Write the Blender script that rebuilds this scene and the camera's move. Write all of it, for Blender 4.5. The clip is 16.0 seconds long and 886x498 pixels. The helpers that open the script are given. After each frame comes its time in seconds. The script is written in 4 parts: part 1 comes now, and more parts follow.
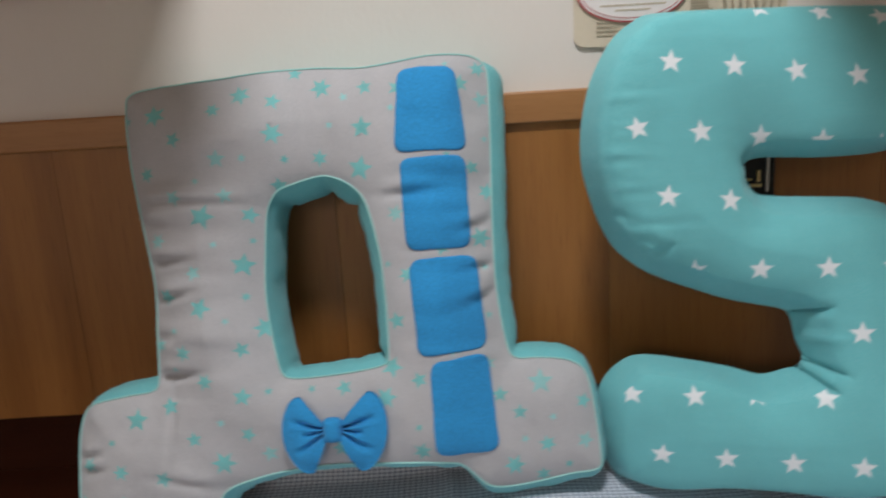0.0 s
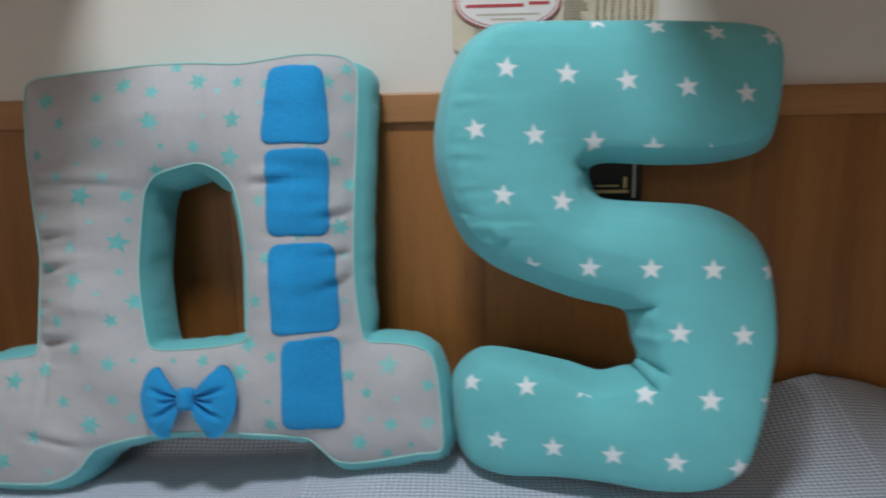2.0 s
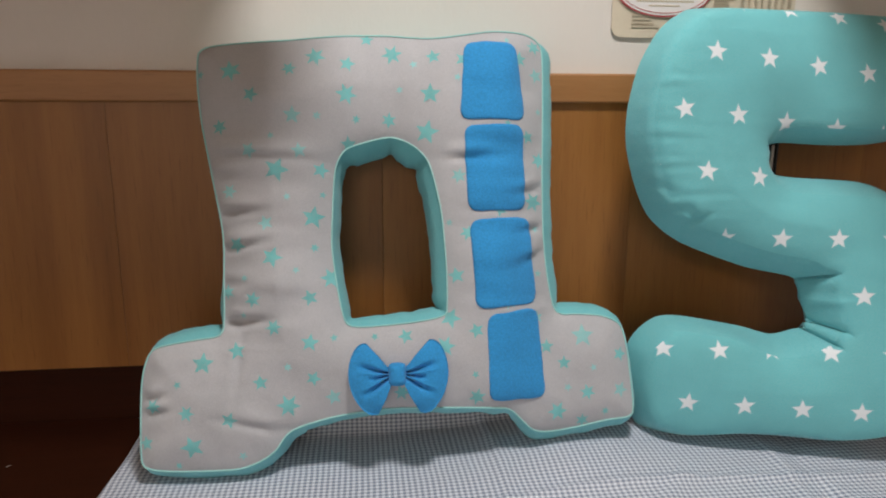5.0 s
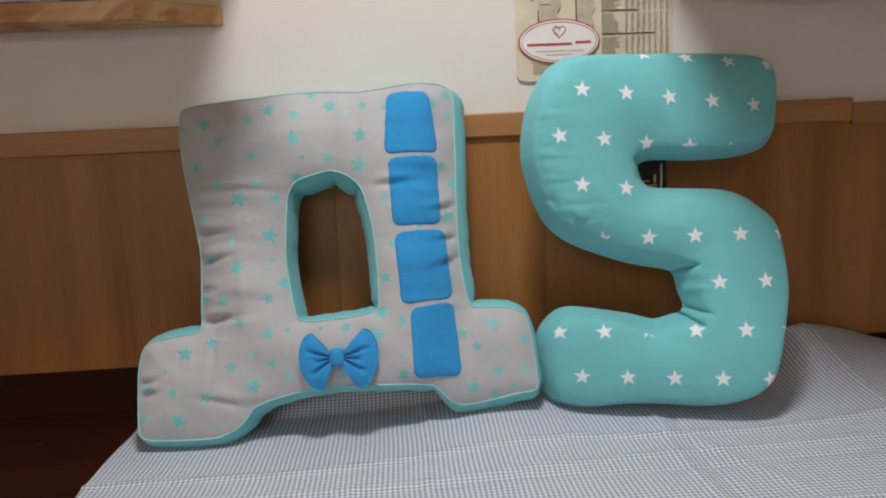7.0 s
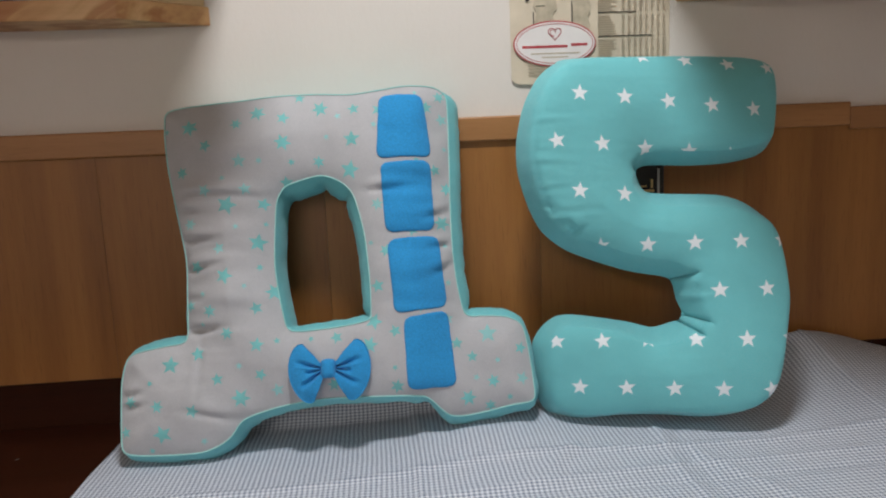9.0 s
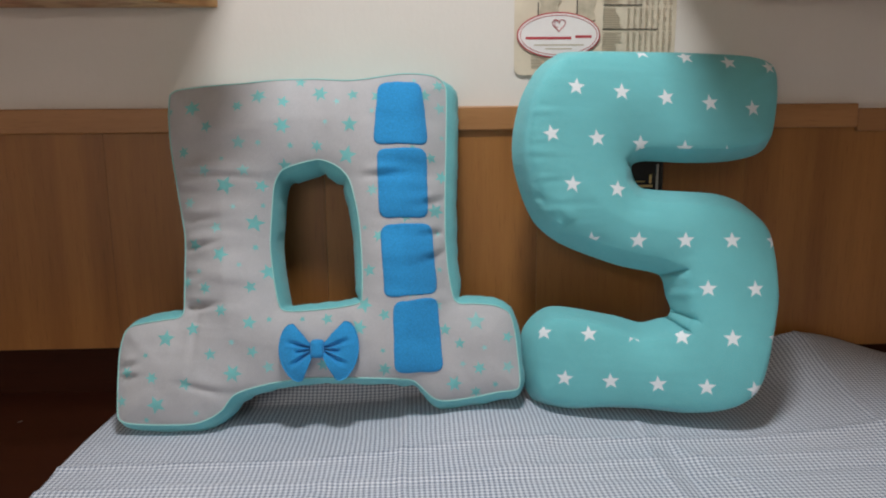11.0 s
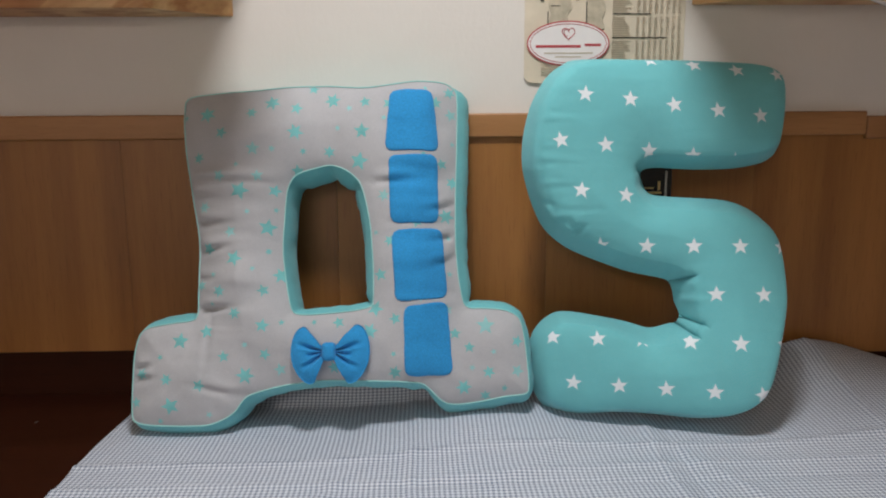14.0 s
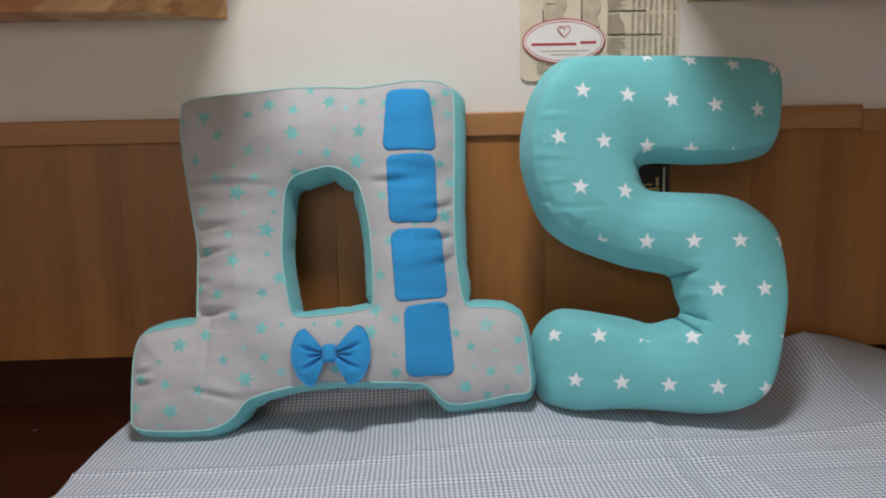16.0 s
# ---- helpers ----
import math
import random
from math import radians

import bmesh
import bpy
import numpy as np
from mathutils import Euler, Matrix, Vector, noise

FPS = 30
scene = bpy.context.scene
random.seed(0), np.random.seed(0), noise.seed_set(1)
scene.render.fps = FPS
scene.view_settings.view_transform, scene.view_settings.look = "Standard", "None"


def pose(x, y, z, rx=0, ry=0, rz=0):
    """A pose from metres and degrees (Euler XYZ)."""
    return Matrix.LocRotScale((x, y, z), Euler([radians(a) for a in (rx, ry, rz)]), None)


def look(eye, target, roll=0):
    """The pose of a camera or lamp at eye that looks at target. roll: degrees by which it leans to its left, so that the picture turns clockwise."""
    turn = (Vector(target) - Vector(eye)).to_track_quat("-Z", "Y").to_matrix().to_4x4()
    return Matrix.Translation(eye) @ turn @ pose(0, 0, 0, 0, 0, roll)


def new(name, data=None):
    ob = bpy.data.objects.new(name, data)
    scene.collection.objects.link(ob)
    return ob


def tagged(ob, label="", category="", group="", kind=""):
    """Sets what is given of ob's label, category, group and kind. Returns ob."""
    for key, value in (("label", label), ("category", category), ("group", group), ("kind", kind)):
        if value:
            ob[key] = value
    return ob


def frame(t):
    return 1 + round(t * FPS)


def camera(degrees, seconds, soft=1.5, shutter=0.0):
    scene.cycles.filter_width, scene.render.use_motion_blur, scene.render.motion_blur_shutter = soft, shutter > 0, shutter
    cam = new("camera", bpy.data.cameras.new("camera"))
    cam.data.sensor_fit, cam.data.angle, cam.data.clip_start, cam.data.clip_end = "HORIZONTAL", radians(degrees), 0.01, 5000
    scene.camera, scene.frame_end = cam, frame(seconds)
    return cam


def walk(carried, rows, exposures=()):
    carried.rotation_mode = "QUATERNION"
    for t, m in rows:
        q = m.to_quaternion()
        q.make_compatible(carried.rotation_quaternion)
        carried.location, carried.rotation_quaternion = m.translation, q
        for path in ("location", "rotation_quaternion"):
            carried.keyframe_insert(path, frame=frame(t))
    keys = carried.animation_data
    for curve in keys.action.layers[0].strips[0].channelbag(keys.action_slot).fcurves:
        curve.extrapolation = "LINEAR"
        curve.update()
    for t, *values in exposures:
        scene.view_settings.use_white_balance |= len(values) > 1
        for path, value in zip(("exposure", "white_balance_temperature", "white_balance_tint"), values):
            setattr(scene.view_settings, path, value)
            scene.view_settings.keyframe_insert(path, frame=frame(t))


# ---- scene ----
cam = camera(64.2, 16.0, soft=2.0, shutter=0.5)
PATH = [
    (0, (0.027, 0.006, 1.174), (0.031, 1.959, 0.744), -3.4),
    (0.5, (0.178, -0.016, 1.168), (0.052, 1.941, 0.778), -0.2),
    (1, (0.278, -0.045, 1.168), (0.051, 1.895, 0.735), 0.1),
    (1.5, (0.314, -0.061, 1.158), (0.054, 1.876, 0.734), -1.6),
    (2, (0.216, -0.04, 1.159), (0.136, 1.917, 0.750), -1.2),
    (2.5, (-0.008, -0.004, 1.144), (0.042, 1.957, 0.757), -4.4),
    (3, (-0.121, -0.017, 1.135), (-0.013, 1.930, 0.691), -4.0),
    (5.3, (-0.131, -0.064, 1.151), (0.105, 1.875, 0.72), 0.5),
    (5.5, (-0.079, -0.121, 1.155), (0.103, 1.821, 0.719), -0.8),
    (6, (-0.016, -0.229, 1.138), (0.158, 1.732, 0.781), -0.6),
    (6.5, (-0.006, -0.257, 1.155), (0.116, 1.708, 0.801), -2.8),
    (7, (-0.003, -0.26, 1.131), (0.122, 1.713, 0.828), -2.6),
    (7.5, (-0.017, -0.246, 1.15), (0.107, 1.728, 0.856), -2.8),
    (8, (-0.025, -0.237, 1.164), (0.108, 1.729, 0.823), -3.3),
    (8.5, (-0.016, -0.237, 1.143), (0.148, 1.735, 0.858), -2.9),
    (9, (-0.01, -0.232, 1.135), (0.151, 1.739, 0.835), -2.5),
    (9.5, (0.0, -0.23, 1.15), (0.16, 1.733, 0.801), -2.1),
    (11.8, (0.041, -0.254, 1.142), (0.108, 1.714, 0.79), 0.0),
    (12, (0.036, -0.253, 1.145), (0.141, 1.712, 0.783), -0.1),
    (12.5, (0.026, -0.251, 1.128), (0.145, 1.717, 0.794), -0.4),
    (13, (0.033, -0.257, 1.131), (0.087, 1.719, 0.823), -0.4),
    (13.5, (0.035, -0.26, 1.132), (0.072, 1.715, 0.817), -0.4),
    (14, (0.033, -0.26, 1.141), (0.095, 1.713, 0.816), -0.4),
    (14.5, (0.025, -0.258, 1.137), (0.11, 1.715, 0.82), -0.8),
    (15, (0.039, -0.259, 1.138), (0.122, 1.712, 0.805), -0.9),
    (15.5, (0.042, -0.259, 1.135), (0.098, 1.713, 0.807), -1.5),
    (16, (0.027, -0.257, 1.131), (0.103, 1.717, 0.823), -1.3),
]
EXPOSURES = ((0, -0.08, 6450, 10), (0.75, -0.12, 6400, 9), (1.0, -0.12, 6250, 8), (1.5, -0.11, 6250, 8), (2.0, -0.11, 5980, 5), (2.5, -0.14, 5930, 5), (3.0, 0.14, 6150, 7),
             (5.5, 0.04, 6750, 11), (6.0, -0.03, 6600, 10), (7.0, 0.06, 6550, 10), (9.5, 0.04, 6400, 9), (12, 0.02, 6430, 9), (16, 0.05, 6450, 10))
walk(cam, [(t, look(eye, target, roll)) for t, eye, target, roll in PATH], EXPOSURES)

# ---- light ----
world = bpy.data.worlds.new("room_air")
world.use_nodes = True
scene.world = world
world.node_tree.nodes["Background"].inputs[0].default_value = (1.0, 0.93, 0.85, 1)
world.node_tree.nodes["Background"].inputs[1].default_value = 0.02


def area_lamp(name, x, y, z, size, watts, colour):
    data = bpy.data.lights.new(name, "AREA")
    data.shape, data.size, data.energy, data.color = "DISK", size, watts, colour
    ob = new(name, data)
    ob.matrix_world = pose(x, y, z)
    return ob


# first lamp follows from the shelf shadows; second is an added broad fill
LAMPS = ((0.03, 0.16, 2.10, 0.22, 12.9, (0.98, 0.95, 0.935)), (-0.62, -1.85, 1.76, 0.95, 23.3, (1.0, 0.865, 0.77)))
for lx, ly, lz, ls, lw, tint in LAMPS:
    area_lamp("key_fill_light", lx, ly, lz, ls, lw, tint)


# ---- materials ----
class Nodes:
    """A small writer of node trees: each call adds a node and gives its output."""

    def __init__(self, name):
        self.mat = bpy.data.materials.new(name)
        self.mat.use_nodes = True
        self.tree = self.mat.node_tree
        self.bsdf = self.tree.nodes["Principled BSDF"]

    def put(self, node, slot, value):
        if isinstance(value, bpy.types.NodeSocket):
            self.tree.links.new(value, node.inputs[slot])
        else:
            node.inputs[slot].default_value = value

    def math(self, op, a, b=0.0, c=0.0):
        n = self.tree.nodes.new("ShaderNodeMath")
        n.operation = op
        for i, v in enumerate((a, b, c)):
            self.put(n, i, v)
        return n.outputs[0]

    def mix(self, f, a, b):
        n = self.tree.nodes.new("ShaderNodeMix")
        n.data_type = "RGBA"
        self.put(n, 0, f)
        for slot, v in ((6, a), (7, b)):
            self.put(n, slot, (*v, 1) if isinstance(v, tuple) and len(v) == 3 else v)
        return n.outputs[2]

    def coords(self, kind="Object"):
        return self.tree.nodes.new("ShaderNodeTexCoord").outputs[kind]

    def split(self, vec):
        n = self.tree.nodes.new("ShaderNodeSeparateXYZ")
        self.put(n, 0, vec)
        return n.outputs[0], n.outputs[1], n.outputs[2]

    def join(self, x, y, z=0.0):
        n = self.tree.nodes.new("ShaderNodeCombineXYZ")
        for i, v in enumerate((x, y, z)):
            self.put(n, i, v)
        return n.outputs[0]

    def scaled(self, vec, s):
        n = self.tree.nodes.new("ShaderNodeMapping")
        self.put(n, 0, vec)
        n.inputs["Scale"].default_value = s
        return n.outputs[0]

    def noise(self, vec, scale, detail=3.0, rough=0.55):
        n = self.tree.nodes.new("ShaderNodeTexNoise")
        self.put(n, "Vector", vec)
        n.inputs["Scale"].default_value = scale
        n.inputs["Detail"].default_value = detail
        n.inputs["Roughness"].default_value = rough
        return n.outputs[0]

    def white(self, vec):
        n = self.tree.nodes.new("ShaderNodeTexWhiteNoise")
        n.noise_dimensions = "3D"
        self.put(n, "Vector", vec)
        return n.outputs[1]

    def span(self, v, a, b, c=0.0, d=1.0):
        n = self.tree.nodes.new("ShaderNodeMapRange")
        for i, x in enumerate((v, a, b, c, d)):
            self.put(n, i, x)
        return n.outputs[0]

    def random(self):
        return self.tree.nodes.new("ShaderNodeObjectInfo").outputs["Random"]

    def bump(self, height, strength, distance):
        n = self.tree.nodes.new("ShaderNodeBump")
        n.inputs["Strength"].default_value = strength
        n.inputs["Distance"].default_value = distance
        self.put(n, "Height", height)
        self.tree.links.new(n.outputs[0], self.bsdf.inputs["Normal"])

    def finish(self, colour, rough=0.6, metal=0.0, sheen=0.0):
        self.put(self.bsdf, "Base Color", (*colour, 1) if isinstance(colour, tuple) and len(colour) == 3 else colour)
        self.put(self.bsdf, "Roughness", rough)
        self.bsdf.inputs["Metallic"].default_value = metal
        self.bsdf.inputs["Sheen Weight"].default_value = sheen
        return self.mat

    def star(self, x, y, size, points, ratio, soft=0.0004):
        """1 inside a star of that outer radius round the origin."""
        k = 2 * math.pi / points
        half = k / 2
        a = self.math("ARCTAN2", x, y)
        r = self.math("SQRT", self.math("ADD", self.math("MULTIPLY", x, x), self.math("MULTIPLY", y, y)))
        fold = self.math("ABSOLUTE", self.math("SUBTRACT", self.math("FLOORED_MODULO", self.math("ADD", a, half), k), half))
        px = self.math("MULTIPLY", r, self.math("COSINE", fold))
        py = self.math("MULTIPLY", r, self.math("SINE", fold))
        nx, ny = ratio * math.sin(half), 1 - ratio * math.cos(half)
        edge = self.math("ADD", self.math("MULTIPLY", px, nx), self.math("MULTIPLY", py, ny))
        return self.span(self.math("SUBTRACT", self.math("MULTIPLY", size, nx), edge), 0.0, soft)


def weave_bump(n, uv, scale, strength=0.35):
    fine = n.noise(uv, scale, 2.0)
    soft = n.noise(uv, 38.0, 3.0)
    n.bump(n.math("ADD", fine, n.math("MULTIPLY", soft, 2.2)), strength, 0.0012)


def cotton_plain(name, colour):
    n = Nodes(name)
    uv = n.coords()
    t = n.noise(uv, 14.0, 4.0)
    c = n.mix(n.span(t, 0.3, 0.7), tuple(v * 0.93 for v in colour), tuple(min(1, v * 1.05) for v in colour))
    c = n.mix(n.span(n.noise(uv, 900.0, 1.0), 0.35, 0.65), c, n.mix(0.10, c, (1.0, 1.0, 1.0)))
    weave_bump(n, uv, 1100.0)
    return n.finish(c, 0.82, 0.0, 0.15)


def cotton_star_rows(name, colour):
    """Turquoise cotton printed with white five-pointed stars in staggered rows."""
    n = Nodes(name)
    uv = n.coords("UV")
    u, v, _ = n.split(uv)
    row = n.math("DIVIDE", n.math("SUBTRACT", v, 0.433), 0.0636)
    k = n.math("ROUND", row)
    odd = n.math("FLOORED_MODULO", k, 2.0)
    y = n.math("MULTIPLY", n.math("SUBTRACT", row, k), 0.0636)
    col = n.math("SUBTRACT", n.math("DIVIDE", n.math("SUBTRACT", u, 0.0275), 0.0602), n.math("MULTIPLY", odd, 0.5))
    i = n.math("ROUND", col)
    x = n.math("MULTIPLY", n.math("SUBTRACT", col, i), 0.0602)
    turn = n.math("MULTIPLY", n.math("SUBTRACT", n.split(n.white(n.join(k, i, 2.0)))[0], 0.2), 0.35)
    ca, sa = n.math("COSINE", turn), n.math("SINE", turn)
    xr = n.math("ADD", n.math("MULTIPLY", x, ca), n.math("MULTIPLY", y, sa))
    yr = n.math("SUBTRACT", n.math("MULTIPLY", y, ca), n.math("MULTIPLY", x, sa))
    s = n.star(xr, yr, 0.0132, 5, 0.44, 0.0009)
    t = n.noise(uv, 14.0, 4.0)
    c = n.mix(n.span(t, 0.3, 0.7), tuple(v * 0.93 for v in colour), tuple(v * 1.05 for v in colour))
    c = n.mix(n.span(n.noise(uv, 900.0, 1.0), 0.35, 0.65), c, n.mix(0.08, c, (1.0, 1.0, 1.0)))
    c = n.mix(s, c, (0.81, 0.88, 0.93))
    weave_bump(n, uv, 1100.0)
    return n.finish(c, 0.82, 0.0, 0.15)


def cotton_print(name, ink, ground):
    """Star print on the grey cotton: ink that lies unevenly on the weave."""
    n = Nodes(name)
    co = n.coords()
    thin = n.span(n.noise(co, 420.0, 3.0), 0.30, 0.62, 0.25, 0.0)
    tone = n.mix(n.span(n.noise(co, 31.0, 2.0), 0.35, 0.65), tuple(v * 0.88 for v in ink), tuple(min(1, v * 1.12) for v in ink))
    weave_bump(n, co, 1100.0)
    return n.finish(n.mix(thin, tone, ground), 0.85, 0.0, 0.15)


def felt(name, colour):
    n = Nodes(name)
    uv = n.coords()
    t = n.noise(uv, 420.0, 4.0)
    c = n.mix(n.span(t, 0.3, 0.7), tuple(v * 0.85 for v in colour), tuple(min(1, v * 1.12) for v in colour))
    n.bump(t, 0.5, 0.001)
    return n.finish(c, 0.95, 0.0, 0.12)


def gingham(name):
    """Pale blue-grey and white checked cotton."""
    n = Nodes(name)
    uv = n.coords("UV")
    wob = n.noise(uv, 9.0, 2.0)
    u, v, _ = n.split(uv)
    p = 0.0063
    stripes = []
    for a, amp in ((u, 0.006), (v, 0.006)):
        w = n.math("ADD", a, n.math("MULTIPLY", wob, amp))
        f = n.math("ABSOLUTE", n.math("SUBTRACT", n.math("FRACT", n.math("DIVIDE", w, p)), 0.5))
        stripes.append(n.span(f, 0.21, 0.29))
    both = n.math("MULTIPLY", n.math("ADD", stripes[0], stripes[1]), 0.5)
    c = n.mix(both, (0.175, 0.225, 0.325), (0.76, 0.81, 0.89))
    c = n.mix(n.span(n.noise(uv, 7.0, 4.0), 0.35, 0.75, 0.0, 0.10), c, (0.75, 0.74, 0.74))
    weave_bump(n, uv, 1400.0, 0.4)
    return n.finish(c, 0.85, 0.0, 0.1)


def wood(name, dark, light, along="z", grain=1.0, rough=0.42, bump=0.12, figure=0.6, gloss=0.5):
    n = Nodes(name)
    n.bsdf.inputs["Specular IOR Level"].default_value = gloss
    shift = n.random()
    x, y, z = n.split(n.coords())
    off = n.math("MULTIPLY", shift, 7.0)
    if along == "z":
        vec = n.join(n.math("ADD", x, off), y, n.math("MULTIPLY", z, 0.07))
    else:
        vec = n.join(n.math("MULTIPLY", n.math("ADD", x, off), 0.07), y, z)
    broad = n.noise(vec, 16.0 * grain, 3.0)
    fine = n.noise(vec, 130.0 * grain, 4.0, 0.65)
    pore = n.noise(vec, 420.0 * grain, 2.0)
    f = n.math("ADD", n.math("MULTIPLY", n.span(broad, 0.25, 0.75), figure), n.math("MULTIPLY", n.span(fine, 0.2, 0.8), 1 - figure))
    c = n.mix(f, dark, light)
    c = n.mix(n.span(pore, 0.58, 0.72, 0.0, 0.3), c, tuple(v * 0.6 for v in dark))
    c = n.mix(n.span(shift, 0, 1, 0.0, 0.22), c, tuple(v * 0.8 for v in dark))
    n.bump(fine, bump, 0.0008)
    return n.finish(c, n.span(broad, 0.2, 0.8, rough - 0.06, rough + 0.08))


def pine(name):
    """Pale pine: straight grain broken by slanting growth bands and redder lengths."""
    n = Nodes(name)
    x, y, z = n.split(n.coords())
    bent = n.math("ADD", n.math("MULTIPLY", x, 0.55), n.math("MULTIPLY", z, -1.0))
    wob = n.noise(n.join(x, y, z), 7.0, 2.0)
    slant = n.noise(n.join(n.math("ADD", bent, n.math("MULTIPLY", wob, 0.05)), y, n.math("MULTIPLY", x, 0.10)), 34.0, 3.0)
    straight = n.noise(n.join(n.math("MULTIPLY", x, 0.05), y, z), 120.0, 4.0, 0.65)
    patch = n.span(n.noise(n.join(x, y, n.math("MULTIPLY", z, 0.5)), 7.0, 2.0), 0.42, 0.54)
    f = n.math("ADD", n.math("MULTIPLY", n.span(slant, 0.42, 0.58), n.math("MULTIPLY", patch, 0.65)), n.math("MULTIPLY", n.span(straight, 0.25, 0.75), 0.35))
    c = n.mix(f, (0.82, 0.58, 0.30), (0.46, 0.21, 0.075))
    red = n.span(n.noise(n.join(x, 0.0, 0.0), 4.3, 1.0), 0.45, 0.58, 0.0, 0.75)
    c = n.mix(red, c, n.mix(f, (0.60, 0.30, 0.12), (0.36, 0.13, 0.045)))
    n.bump(straight, 0.10, 0.0008)
    return n.finish(c, 0.45)


def wallpaper(name):
    n = Nodes(name)
    co = n.coords()
    big = n.noise(co, 2.5, 4.0)
    rib = n.noise(n.scaled(co, (1.0, 1.0, 0.3)), 190.0, 4.0)
    lump = n.noise(co, 150.0, 3.0)
    c = n.mix(n.span(big, 0.3, 0.7), (0.69, 0.655, 0.615), (0.75, 0.72, 0.68))
    c = n.mix(n.span(rib, 0.35, 0.65, 0.0, 0.08), c, (0.66, 0.63, 0.58))
    n.bump(n.math("ADD", rib, n.math("MULTIPLY", lump, 0.9)), 0.22, 0.0010)
    return n.finish(c, 0.8)


def plain(name, colour, rough=0.6, metal=0.0, mottle=0.06, scale=30.0):
    n = Nodes(name)
    t = n.noise(n.coords(), scale, 4.0)
    c = n.mix(n.span(t, 0.3, 0.7), tuple(v * (1 - mottle) for v in colour), tuple(min(1, v * (1 + mottle)) for v in colour))
    n.bump(n.noise(n.coords(), scale * 12, 2.0), 0.08, 0.0006)
    return n.finish(c, rough, metal)


TEAL = (0.120, 0.515, 0.562)
M_TEAL = cotton_plain("turquoise_cotton", TEAL)
M_TEAL_STARS = cotton_star_rows("turquoise_star_cotton", TEAL)
M_PIPING = cotton_plain("piping_cotton", (0.30, 0.66, 0.64))
GREY = (0.415, 0.43, 0.46)
M_GREY = cotton_plain("grey_cotton", GREY)
M_STAR = cotton_print("turquoise_print", (0.155, 0.53, 0.54), GREY)
M_STAR_PALE = cotton_print("pale_turquoise_print", (0.25, 0.575, 0.585), GREY)
M_FELT = felt("blue_felt", (0.022, 0.28, 0.63))
M_GINGHAM = gingham("gingham_cotton")
M_PANEL = wood("oak_laminate", (0.190, 0.070, 0.0145), (0.425, 0.19, 0.048), "z", 0.85, 0.41, 0.06, 0.74, 0.5)
M_RAIL = wood("oak_rail", (0.27, 0.118, 0.038), (0.46, 0.23, 0.088), "x", 1.0, 0.40, 0.08)
M_PINE = pine("pine_board")
# paler, plainer pine, brightened further for lamp light that misses the end boards
M_PALE_LIT = wood("pale_lit_pine", (0.60, 0.43, 0.23), (0.76, 0.58, 0.35), "z", 0.6, 0.5, 0.05, 0.8)
M_TABLE = wood("dark_varnished_wood", (0.016, 0.0040, 0.0017), (0.047, 0.0118, 0.0048), "x", 0.8, 0.46, 0.05, 0.6, 0.14)
M_WALL = wallpaper("white_wallpaper")
M_PAINT = plain("white_paint", (0.74, 0.71, 0.67), 0.85, 0.0, 0.04, 3.0)
M_FLOOR = wood("brown_floor", (0.10, 0.05, 0.025), (0.20, 0.11, 0.06), "x", 0.8, 0.45, 0.1)
M_PAPER = plain("aged_paper", (0.63, 0.57, 0.45), 0.75, 0.0, 0.12, 26.0)
M_PAPER2 = plain("aged_paper_light", (0.64, 0.57, 0.45), 0.7, 0.0, 0.10, 20.0)
M_INK = plain("grey_brown_ink", (0.49, 0.43, 0.325), 0.8)
M_DARKINK = plain("black_ink", (0.03, 0.028, 0.025), 0.8)
M_DRAW = plain("pale_grey_ink", (0.47, 0.42, 0.32), 0.8, 0.0, 0.2, 60.0)
M_STICKER = plain("white_glossy_label", (0.80, 0.78, 0.78), 0.25, 0.0, 0.03)
M_RED = plain("red_ink", (0.46, 0.06, 0.075), 0.35)
M_BLACK = plain("black_plastic", (0.012, 0.011, 0.010), 0.28)
M_BRASS = plain("brass", (0.80, 0.60, 0.28), 0.42, 0.7)
M_GLINT = plain("glint_steel", (0.62, 0.60, 0.56), 0.4, 0.7)
M_LILAC = plain("lilac_grey_cloth", (0.34, 0.30, 0.36), 0.7, 0.0, 0.30, 14.0)
M_PACK = plain("clear_packet_film", (0.62, 0.66, 0.76), 0.16, 0.0, 0.30, 40.0)
M_LINT = plain("white_lint", (0.2, 0.17, 0.15), 0.9)


# ---- mesh helpers ----
def mesh_of(name, verts, faces, material, smooth=True, uvs=None):
    me = bpy.data.meshes.new(name)
    me.from_pydata([tuple(map(float, v)) for v in verts], [], [tuple(map(int, f)) for f in faces])
    me.materials.append(material)
    if smooth:
        me.polygons.foreach_set("use_smooth", [True] * len(me.polygons))
    if uvs is not None:
        layer = me.uv_layers.new(name="UVMap")
        for loop in me.loops:
            layer.data[loop.index].uv = uvs[loop.vertex_index]
    me.update()
    return me


def under(ob, parent, label=""):
    ob.parent = parent
    return tagged(ob, label)


def part(name, bm, material, parent, label=""):
    me = bpy.data.meshes.new(name)
    bm.normal_update()
    bm.to_mesh(me)
    bm.free()
    me.materials.append(material)
    return under(new(name, me), parent, label)


def box_bm(x0, x1, y0, y1, z0, z1, bevel=0.0, segments=2):
    bm = bmesh.new()
    bmesh.ops.create_cube(bm, size=1.0, matrix=Matrix.LocRotScale(((x0 + x1) / 2, (y0 + y1) / 2, (z0 + z1) / 2), None, (x1 - x0, y1 - y0, z1 - z0)))
    if bevel:
        bmesh.ops.bevel(bm, geom=bm.edges[:], offset=bevel, segments=segments, affect="EDGES", profile=0.5)
        for f in bm.faces:
            f.smooth = False
    return bm


